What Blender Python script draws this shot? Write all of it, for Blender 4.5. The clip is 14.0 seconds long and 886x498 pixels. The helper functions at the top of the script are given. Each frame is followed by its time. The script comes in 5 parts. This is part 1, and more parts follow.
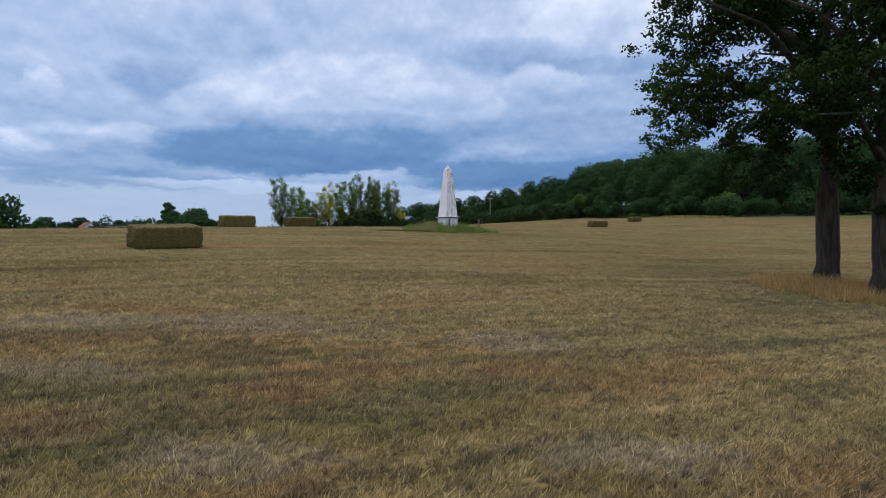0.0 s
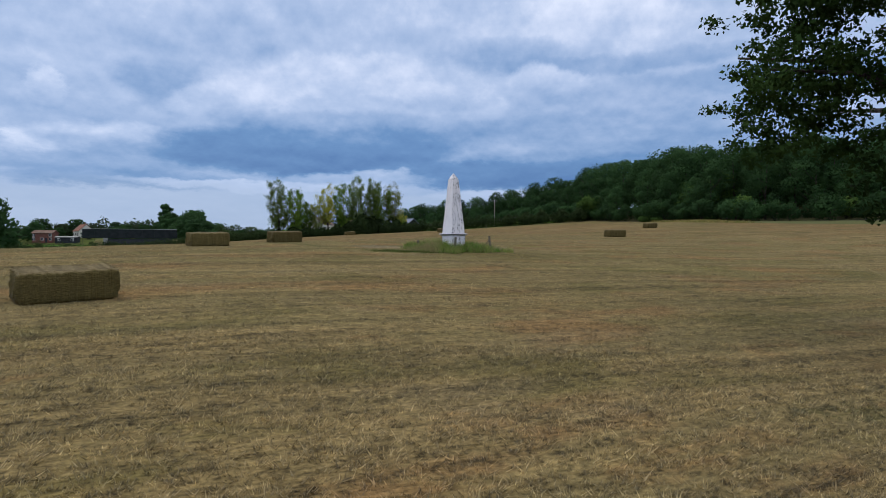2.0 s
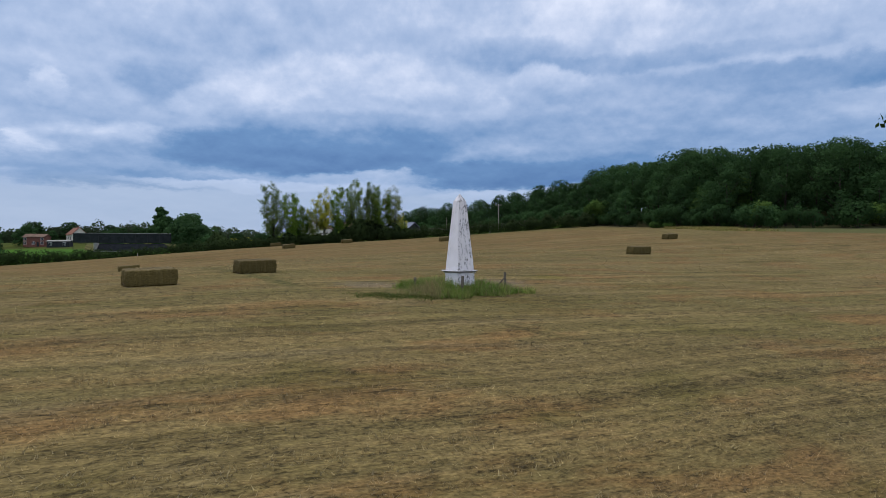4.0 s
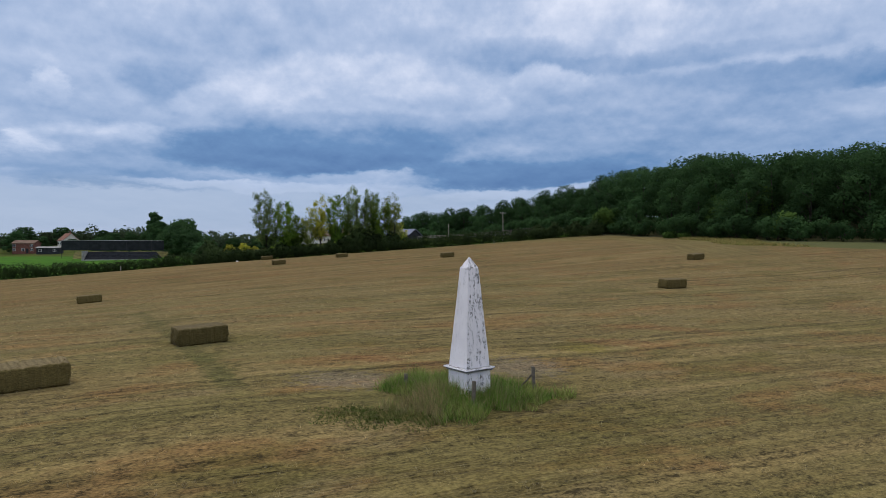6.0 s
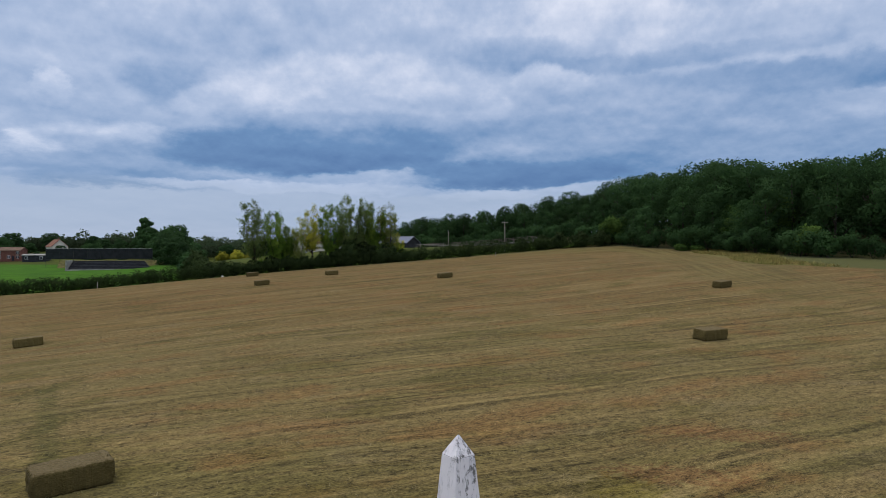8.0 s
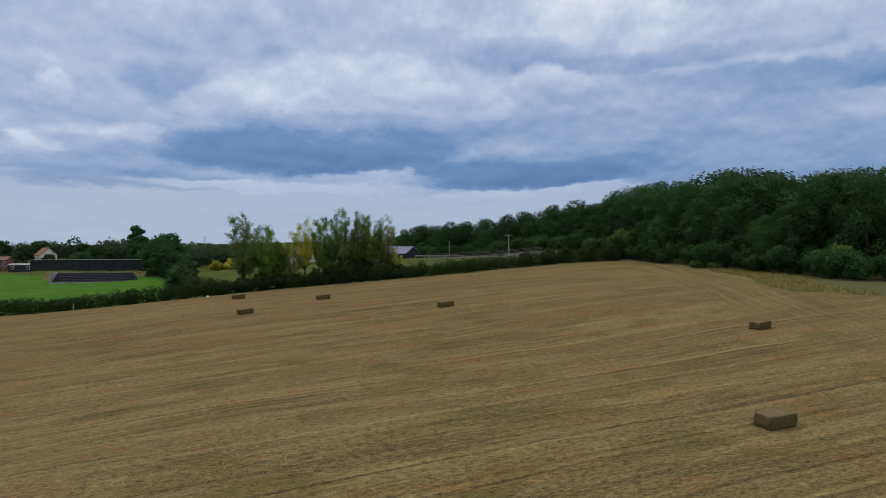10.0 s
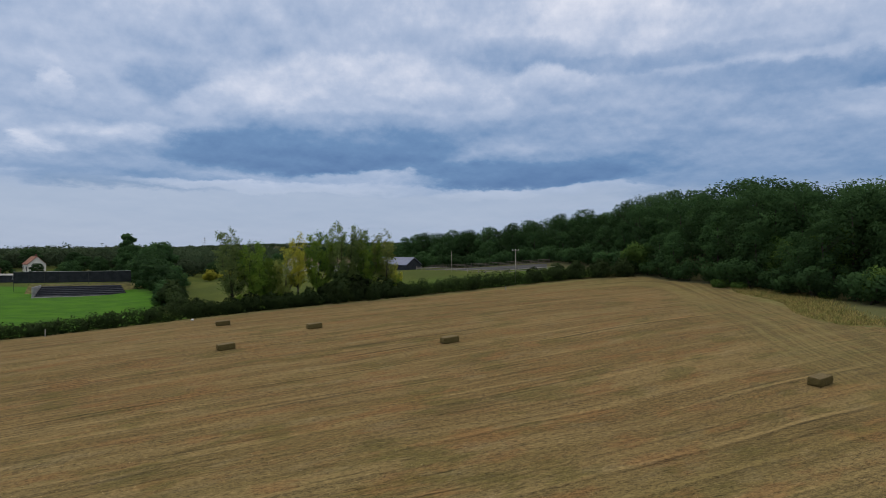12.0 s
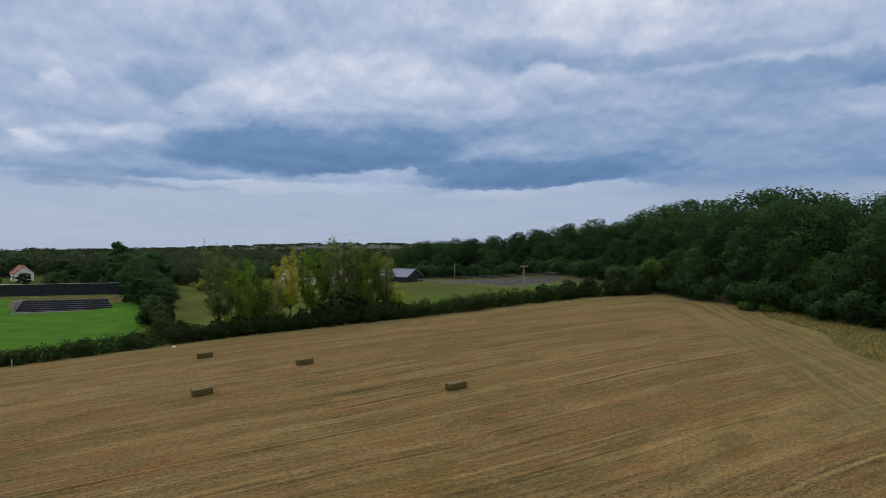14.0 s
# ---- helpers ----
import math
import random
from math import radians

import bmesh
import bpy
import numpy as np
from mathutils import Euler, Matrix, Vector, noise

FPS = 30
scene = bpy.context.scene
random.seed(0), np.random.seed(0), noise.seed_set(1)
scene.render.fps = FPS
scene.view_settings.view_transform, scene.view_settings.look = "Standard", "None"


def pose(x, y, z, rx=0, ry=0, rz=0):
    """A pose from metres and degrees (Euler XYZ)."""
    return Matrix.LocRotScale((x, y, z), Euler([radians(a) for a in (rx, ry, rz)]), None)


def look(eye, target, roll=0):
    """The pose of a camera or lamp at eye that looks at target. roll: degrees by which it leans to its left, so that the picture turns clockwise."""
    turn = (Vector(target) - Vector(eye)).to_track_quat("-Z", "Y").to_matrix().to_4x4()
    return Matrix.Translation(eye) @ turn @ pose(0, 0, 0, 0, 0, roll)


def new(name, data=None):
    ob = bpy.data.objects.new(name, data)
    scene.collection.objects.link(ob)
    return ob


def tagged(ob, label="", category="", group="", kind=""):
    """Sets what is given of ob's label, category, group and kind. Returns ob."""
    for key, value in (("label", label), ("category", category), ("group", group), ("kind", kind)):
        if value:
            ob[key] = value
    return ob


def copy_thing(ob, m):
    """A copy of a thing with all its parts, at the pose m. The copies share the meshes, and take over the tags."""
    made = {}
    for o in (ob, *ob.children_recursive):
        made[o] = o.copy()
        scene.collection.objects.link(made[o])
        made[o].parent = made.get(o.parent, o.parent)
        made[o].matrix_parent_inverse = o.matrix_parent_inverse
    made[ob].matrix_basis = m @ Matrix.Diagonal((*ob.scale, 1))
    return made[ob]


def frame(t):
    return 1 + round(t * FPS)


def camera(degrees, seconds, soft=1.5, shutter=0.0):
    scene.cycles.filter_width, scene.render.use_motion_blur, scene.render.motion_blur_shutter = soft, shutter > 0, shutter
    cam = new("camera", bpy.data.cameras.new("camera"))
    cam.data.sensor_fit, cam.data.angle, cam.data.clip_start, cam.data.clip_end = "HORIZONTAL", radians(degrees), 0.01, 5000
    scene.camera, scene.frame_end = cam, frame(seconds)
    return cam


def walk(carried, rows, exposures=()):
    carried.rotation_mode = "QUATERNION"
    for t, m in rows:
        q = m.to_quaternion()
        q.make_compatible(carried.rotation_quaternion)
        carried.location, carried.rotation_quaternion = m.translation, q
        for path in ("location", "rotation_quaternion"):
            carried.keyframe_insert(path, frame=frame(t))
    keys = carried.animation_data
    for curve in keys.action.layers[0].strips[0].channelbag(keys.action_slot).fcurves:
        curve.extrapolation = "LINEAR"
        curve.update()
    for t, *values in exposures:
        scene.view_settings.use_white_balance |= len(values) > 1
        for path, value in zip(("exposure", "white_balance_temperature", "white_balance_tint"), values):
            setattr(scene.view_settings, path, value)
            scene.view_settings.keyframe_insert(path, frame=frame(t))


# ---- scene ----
cam = camera(72.05, 14.0, soft=0.65)
# seconds, x, y, z, yaw, pitch
ROWS = [
    (0.0, 0.000, 0.000, 0.001, -0.080, 0.013),
    (0.5, -0.045, 1.388, 0.451, -0.004, 0.025),
    (1.0, -0.090, 2.846, 0.792, 0.036, 0.025),
    (1.5, -0.122, 4.432, 1.048, 0.090, 0.003),
    (2.0, -0.142, 6.181, 1.362, 0.141, -0.005),
    (2.5, -0.179, 8.008, 1.795, 0.188, -0.004),
    (3.0, -0.219, 9.905, 2.243, 0.230, 0.005),
    (5.5, -0.287, 20.340, 5.388, 0.411, -0.014),
    (6.0, -0.317, 22.605, 6.205, 0.461, 0.018),
    (6.5, -0.217, 24.874, 6.972, 0.483, 0.012),
    (7.0, -0.118, 27.117, 7.747, 0.498, -0.002),
    (7.5, 0.018, 29.349, 8.600, 0.527, -0.015),
    (8.0, 0.221, 31.522, 9.468, 0.551, -0.001),
    (10.5, 0.177, 42.717, 14.297, 0.647, 0.016),
    (11.0, 0.025, 45.129, 15.242, 0.671, 0.023),
    (11.5, -0.080, 47.580, 16.204, 0.712, 0.016),
    (12.0, -0.204, 50.042, 17.192, 0.754, 0.010),
    (12.5, -0.356, 52.494, 18.168, 0.795, -0.007),
    (13.0, -0.509, 54.993, 19.140, 0.826, -0.021),
    (13.5, -0.695, 57.528, 20.115, 0.851, -0.039),
    (14.0, -0.839, 60.032, 21.107, 0.879, -0.040),
]
walk(cam, [(t, pose(x, y, z, 90 + pitch, 0, yaw)) for t, x, y, z, yaw, pitch in ROWS],
     exposures=[(0.0, 0.16, 6050, 10), (3.0, 0.12, 6080, 10), (7.0, 0.04, 6280, 10), (10.5, 0.01, 6450, 10), (14.0, -0.01, 6600, 10)])


# ---- node helpers ----
class Nodes:
    """A short hand for building node trees."""

    def __init__(self, tree):
        self.tree = tree
        tree.nodes.clear()

    def node(self, kind):
        return self.tree.nodes.new(kind)

    def put(self, socket, value):
        if value is None:
            return
        if isinstance(value, bpy.types.NodeSocket):
            self.tree.links.new(value, socket)
        elif isinstance(value, (tuple, list)) and len(value) == 3 and socket.type == "RGBA":
            socket.default_value = (*value, 1.0)
        else:
            socket.default_value = value

    def math(self, op, a, b=None, c=None, clamp=False):
        n = self.node("ShaderNodeMath")
        n.operation, n.use_clamp = op, clamp
        for socket, value in zip(n.inputs, (a, b, c)):
            self.put(socket, value)
        return n.outputs[0]

    def vmath(self, op, a, b=None):
        n = self.node("ShaderNodeVectorMath")
        n.operation = op
        self.put(n.inputs[0], a)
        self.put(n.inputs[1], b)
        return n.outputs["Value"] if op in ("DOT_PRODUCT", "LENGTH") else n.outputs[0]

    def split(self, v):
        n = self.node("ShaderNodeSeparateXYZ")
        self.put(n.inputs[0], v)
        return n.outputs

    def join(self, x, y, z):
        n = self.node("ShaderNodeCombineXYZ")
        for socket, value in zip(n.inputs, (x, y, z)):
            self.put(socket, value)
        return n.outputs[0]

    def noise(self, vector, scale, detail=4.0, rough=0.55, distortion=0.0):
        n = self.node("ShaderNodeTexNoise")
        self.put(n.inputs["Vector"], vector)
        n.inputs["Scale"].default_value = scale
        n.inputs["Detail"].default_value = detail
        n.inputs["Roughness"].default_value = rough
        n.inputs["Distortion"].default_value = distortion
        return n.outputs["Fac"]

    def ramp(self, value, low, high, a=0.0, b=1.0, smooth=True):
        n = self.node("ShaderNodeMapRange")
        n.interpolation_type = "SMOOTHSTEP" if smooth else "LINEAR"
        for socket, v in zip(n.inputs, (value, low, high, a, b)):
            self.put(socket, v)
        return n.outputs[0]

    def mix(self, fac, a, b, how="MIX"):
        n = self.node("ShaderNodeMix")
        n.data_type, n.blend_type = "RGBA", how
        self.put(n.inputs[0], fac)
        self.put(n.inputs[6], a)
        self.put(n.inputs[7], b)
        return n.outputs[2]


# ---- sky and sun ----
SUN_ELEVATION, SUN_AZIMUTH = radians(48), radians(-60)  # azimuth from +y towards +x
world = bpy.data.worlds.new("sky")
scene.world = world
world.use_nodes = True
w = Nodes(world.node_tree)
way = w.node("ShaderNodeTexCoord").outputs["Generated"]
wx, wy, wz = w.split(way)
azimuth = w.math("ARCTAN2", wx, wy)
elevation = w.math("ARCSINE", wz)
# clouds lie in flat sheets: coordinates squeeze towards the horizon
sheet = w.math("ADD", w.math("MAXIMUM", elevation, 0.0), 0.07)
low = w.math("LOGARITHM", sheet, 2.718)
cloud_at = w.join(w.math("MULTIPLY", azimuth, 1.9), w.math("MULTIPLY", low, 0.80), w.math("MULTIPLY", wy, 0.5))


def sway(seed, scale, detail=8, rough=0.62):
    """Noise about nought over the cloud sheet."""
    return w.math("SUBTRACT", w.noise(w.vmath("ADD", cloud_at, seed), scale, detail, rough), 0.5)


az = w.math("ADD", azimuth, w.math("MULTIPLY", sway((0.0, 0.0, 0.0), 5.0), 0.15))
el = w.math("ADD", elevation, w.math("ADD", w.math("MULTIPLY", sway((7.3, 2.1, 4.4), 5.4), 0.040), w.math("MULTIPLY", sway((2.2, 9.1, 5.5), 17.0, 6), 0.014)))
billow, roll = sway((0.0, 4.0, 0.0), 7.0, 8, 0.6), sway((3.1, 5.7, 1.9), 2.4, 7, 0.55)
streak = w.math("SUBTRACT", w.noise(w.join(w.math("MULTIPLY", azimuth, 3.0), w.math("MULTIPLY", elevation, 30.0), 0.0), 1.0, 5, 0.55), 0.5)

# banks of cloud from the back to the front:
# azimuth, elevation, half widths in degrees, light of its crest and of its base, density, softness of its edge
HIGH_BANKS = [
    (-26.4, 18.0, 18.4, 3.6, 0.66, 0.6, 0.6, 0.8),
    (-4.5, 20.6, 13.7, 2.9, 0.76, 0.66, 0.7, 0.7),
    (14.4, 20.0, 6.2, 3.2, 0.97, 0.8, 0.9, 0.6),
    (26.4, 18.2, 12.8, 2.3, 0.78, 0.66, 0.8, 0.6),
    (18.8, 16.3, 12.4, 0.8, 0.5, 0.42, 0.7, 0.7),
    (31.7, 13.7, 8.5, 1.2, 0.36, 0.24, 0.85, 0.6),
    (25.1, 14.2, 3.9, 0.8, 0.4, 0.3, 0.6, 0.6),
    (-16.2, 17.1, 9.8, 1.1, 0.6, 0.52, 0.6, 0.7),
    (-30.5, 14.4, 4.7, 1.8, 0.66, 0.56, 0.5, 0.7),
    (5.1, 17.0, 6.3, 1.6, 0.46, 0.4, 0.7, 0.7),
]
MIDDLE_BANKS = [
    (-24.2, 13.8, 3.5, 1.9, 0.46, 0.4, 0.7, 0.6),
    (-32.8, 12.8, 1.0, 1.2, 0.86, 0.7, 0.75, 0.7),
    (20.2, 12.6, 11.2, 2.2, 0.56, 0.46, 0.7, 0.7),
    (27.3, 10.0, 10.9, 1.0, 0.64, 0.5, 0.7, 0.5),
    (-7.6, 14.2, 12.5, 3.1, 0.84, 0.62, 0.9, 0.35),
    (-17.0, 12.6, 6.3, 1.8, 0.8, 0.64, 0.8, 0.4),
    (-0.7, 14.0, 5.0, 1.5, 0.8, 0.58, 0.85, 0.35),
    (8.8, 14.4, 3.7, 1.9, 0.78, 0.54, 0.9, 0.3),
    (-6.6, 11.2, 11.5, 1.1, 0.5, 0.36, 0.8, 0.5),
    (14.4, 10.5, 11.0, 1.6, 0.48, 0.38, 0.7, 0.6),
    (31.3, 8.4, 7.8, 0.9, 0.56, 0.46, 0.6, 0.6),
]
LOW_BANKS = [
    (28.0, 6.9, 12.0, 3.0, 0.42, 0.30, 0.85, 0.7),
    (-34.4, 7.8, 2.4, 1.3, 0.84, 0.52, 0.9, 0.45),
    (-28.9, 9.0, 4.7, 1.3, 0.8, 0.46, 0.9, 0.45),
    (-30.5, 6.9, 7.5, 0.7, 0.46, 0.36, 0.8, 0.5),
    (-26.8, 5.8, 8.5, 0.8, 0.36, 0.22, 0.85, 0.5),
    (-12.5, 8.7, 11.9, 1.8, 0.24, 0.02, 0.92, 0.55),
    (-5.0, 9.9, 6.9, 1.1, 0.32, 0.22, 0.7, 0.6),
    (11.3, 7.8, 9.7, 1.1, 0.34, 0.26, 0.8, 0.5),
    (6.1, 6.9, 10.0, 1.1, 0.18, 0.06, 0.95, 0.45),
    (-8.1, 6.6, 5.4, 0.5, 0.70, 0.60, 0.75, 0.8),
    (-16.2, 5.6, 10.8, 0.5, 0.76, 0.7, 0.8, 0.5),
    (4.0, 5.2, 4.8, 0.5, 0.74, 0.66, 0.7, 0.5),
    (13.9, 5.5, 4.5, 0.5, 0.7, 0.6, 0.7, 0.5),
]


def over(light, a, e, ra, re, crest, base, density, soft):
    """Lays a bank of cloud over the light of the sky behind it."""
    da = w.math("DIVIDE", w.math("SUBTRACT", az, radians(a)), radians(ra))
    de = w.math("DIVIDE", w.math("SUBTRACT", el, radians(e)), radians(re))
    far = w.math("ADD", w.math("MULTIPLY", da, da), w.math("MULTIPLY", de, de))
    share = w.math("MULTIPLY", w.ramp(far, 1.0 - soft, 1.0 + 1.6 * soft, 1.0, 0.0), density)
    own = w.ramp(de, -0.8, 0.8, base, crest)
    return w.math("MULTIPLY_ADD", w.math("SUBTRACT", own, light), share, light)


def relief(scale, lift, seed):
    """Cloud lit from above: pale upper edges, grey undersides."""
    here = w.vmath("ADD", cloud_at, seed)
    above = w.vmath("ADD", here, (0.0, lift, 0.0))
    return w.math("SUBTRACT", w.noise(here, scale, 7, 0.55), w.noise(above, scale, 7, 0.55))


light = w.ramp(elevation, radians(5), radians(21), 0.56, 0.72)
for bank in HIGH_BANKS + MIDDLE_BANKS + LOW_BANKS:
    light = over(light, *bank)
aloft = w.ramp(elevation, radians(4.5), radians(8), 0.35, 1.0)
detail = w.math("MULTIPLY", relief(3.4, 0.08, (0.0, 0.0, 0.0)), 0.42)
detail = w.math("MULTIPLY_ADD", relief(8.5, 0.040, (4.0, 2.0, 1.0)), 0.34, detail)
detail = w.math("MULTIPLY_ADD", relief(20.0, 0.018, (1.0, 6.0, 3.0)), 0.10, detail)
detail = w.math("MULTIPLY_ADD", billow, 0.16, detail)
detail = w.math("MULTIPLY_ADD", roll, 0.10, detail)
light = w.math("MULTIPLY_ADD", detail, aloft, light)
light = w.math("MULTIPLY_ADD", streak, 0.15, light)
tone = w.node("ShaderNodeValToRGB")
w.put(tone.inputs[0], light)
stops = tone.color_ramp.elements
stops[0].position, stops[0].color = 0.0, (0.085, 0.175, 0.37, 1)
stops[1].position, stops[1].color = 1.0, (0.82, 0.84, 0.94, 1)
for place, colour in ((0.28, (0.143, 0.262, 0.472, 1)), (0.5, (0.284, 0.391, 0.588, 1)), (0.72, (0.458, 0.542, 0.715, 1))):
    stop = stops.new(place)
    stop.color = colour
haze = w.ramp(el, radians(4.6), radians(6.2), 0.42, 0.0)
clouds = w.mix(haze, tone.outputs[0], (0.45, 0.515, 0.63))
overhead = w.ramp(elevation, radians(24), radians(60), 1.0, 1.95)
clouds = w.mix(w.ramp(elevation, radians(23), radians(45)), clouds, (0.585, 0.575, 0.58))
clear = w.node("ShaderNodeTexSky")
clear.sky_type, clear.sun_disc, clear.sun_elevation, clear.sun_rotation = "NISHITA", False, SUN_ELEVATION, SUN_AZIMUTH
veil = w.node("ShaderNodeBackground")
w.put(veil.inputs[0], clouds)
w.put(veil.inputs[1], overhead)
blue = w.node("ShaderNodeBackground")
w.put(blue.inputs[0], clear.outputs[0])
blue.inputs[1].default_value = 0.08
both = w.node("ShaderNodeMixShader")
both.inputs[0].default_value = 0.93
w.tree.links.new(blue.outputs[0], both.inputs[1])
w.tree.links.new(veil.outputs[0], both.inputs[2])
w.tree.links.new(both.outputs[0], w.node("ShaderNodeOutputWorld").inputs[0])

sun = new("sun", bpy.data.lights.new("sun", "SUN"))
sun.data.energy, sun.data.angle, sun.data.color = 0.65, radians(20), (1.0, 0.94, 0.86)
sun.matrix_world = look((0, 0, 200), (-200 * math.sin(SUN_AZIMUTH) / math.tan(SUN_ELEVATION), -200 * math.cos(SUN_AZIMUTH) / math.tan(SUN_ELEVATION), 0))


# ---- materials ----
def material(name, rough=0.8):
    m = bpy.data.materials.new(name)
    m.use_nodes = True
    n = Nodes(m.node_tree)
    bsdf = n.node("ShaderNodeBsdfPrincipled")
    n.tree.links.new(bsdf.outputs[0], n.node("ShaderNodeOutputMaterial").inputs[0])
    bsdf.inputs["Roughness"].default_value = rough
    bsdf.inputs["Specular IOR Level"].default_value = 0.25
    return m, n, bsdf


def bump(n, bsdf, height, strength=0.5, distance=0.02):
    b = n.node("ShaderNodeBump")
    b.inputs["Strength"].default_value, b.inputs["Distance"].default_value = strength, distance
    n.put(b.inputs["Height"], height)
    n.tree.links.new(b.outputs[0], bsdf.inputs["Normal"])


def plain(name, colour, rough=0.8, vary=0.25, scale=3.0, relief=0.0, metal=0.0):
    """A surface of one colour with blotches, fine grain and a little relief."""
    m, n, bsdf = material(name, rough)
    at = n.node("ShaderNodeTexCoord").outputs["Object"]
    big, grain = n.noise(at, scale, 5), n.noise(at, scale * 14, 3)
    k = n.math("ADD", n.ramp(big, 0.3, 0.7, 1 - vary, 1 + vary), n.math("MULTIPLY", n.math("SUBTRACT", grain, 0.5), vary))
    n.put(bsdf.inputs["Base Color"], n.vmath("MULTIPLY", n.join(k, k, k), colour))
    bsdf.inputs["Metallic"].default_value = metal
    if relief:
        bump(n, bsdf, grain, relief)
    return m


ROW = radians(26)  # the way the mower and baler went


# patches that stand out in the field: x, y, half widths
GREY_SPOTS = [(-5.9, 9.7, 1.0, 0.6), (-3.2, 10.2, 1.8, 0.7), (-4.5, 7.1, 0.9, 0.45), (-1.9, 5.0, 0.9, 0.4), (1.2, 9.8, 0.9, 0.6), (1.8, 5.4, 0.9, 0.4), (2.6, 47.2, 1.6, 1.5), (-3.9, 44.6, 1.7, 1.1)]
RUSSET_SPOTS = [(-1.8, 6.7, 0.7, 0.4), (-1.2, 7.7, 0.9, 0.45), (1.1, 8.0, 0.6, 0.35), (-3.8, 5.5, 0.7, 0.35), (-5.3, 10.9, 1.4, 0.35), (-3.4, 47.9, 1.2, 0.5), (-0.9, 47.3, 0.9, 0.4), (8.1, 52.8, 2.2, 0.7), (12.0, 57.0, 2.5, 0.7)]
GREEN_SPOTS = [(-4.4, 6.3, 0.9, 0.3), (-2.7, 8.4, 1.2, 0.5), (-0.7, 6.0, 0.6, 0.3), (-3.1, 4.9, 0.6, 0.3), (4.8, 7.9, 0.7, 0.4), (0.4, 7.1, 0.8, 0.3), (5.6, 10.9, 1.8, 0.4), (9.0, 15.9, 3.0, 0.5),
               (-10.2, 47.6, 0.5, 1.3), (-8.7, 45.2, 0.5, 1.4), (-17.0, 57.1, 0.6, 2.4), (-22.0, 65.5, 0.7, 3.0)]
LIME_SPOTS = [(5.9, 51.3, 1.2, 1.1), (-2.0, 10.5, 0.3, 0.3)]


# wheel tracks: their two ends, half width, strength and tint
WHEEL_TRACKS = [(1.5, 35.4, 12.6, 27.1, 0.42, 0.50, (0.062, 0.056, 0.020)), (-22.0, 65.0, -12.2, 50.2, 0.60, 0.55, (0.066, 0.070, 0.020)),
                (-12.2, 50.2, -7.4, 43.0, 0.65, 0.55, (0.062, 0.070, 0.020)), (3.0, 46.0, 5.5, 40.5, 0.45, 0.40, (0.090, 0.076, 0.030))]


def spots(n, at, places, ragged):
    """How much of a place lies in one of the patches."""
    all_in = 0.0
    for x, y, rx, ry in places:
        d = n.vmath("MULTIPLY", n.vmath("SUBTRACT", at, (x, y, 0.0)), (1 / rx, 1 / ry, 0.0))
        d = n.math("ADD", n.vmath("DOT_PRODUCT", d, d), ragged)
        all_in = n.math("ADD", all_in, n.ramp(d, 0.2, 1.9, 1.0, 0.0))
    return n.math("MINIMUM", all_in, 1.0)


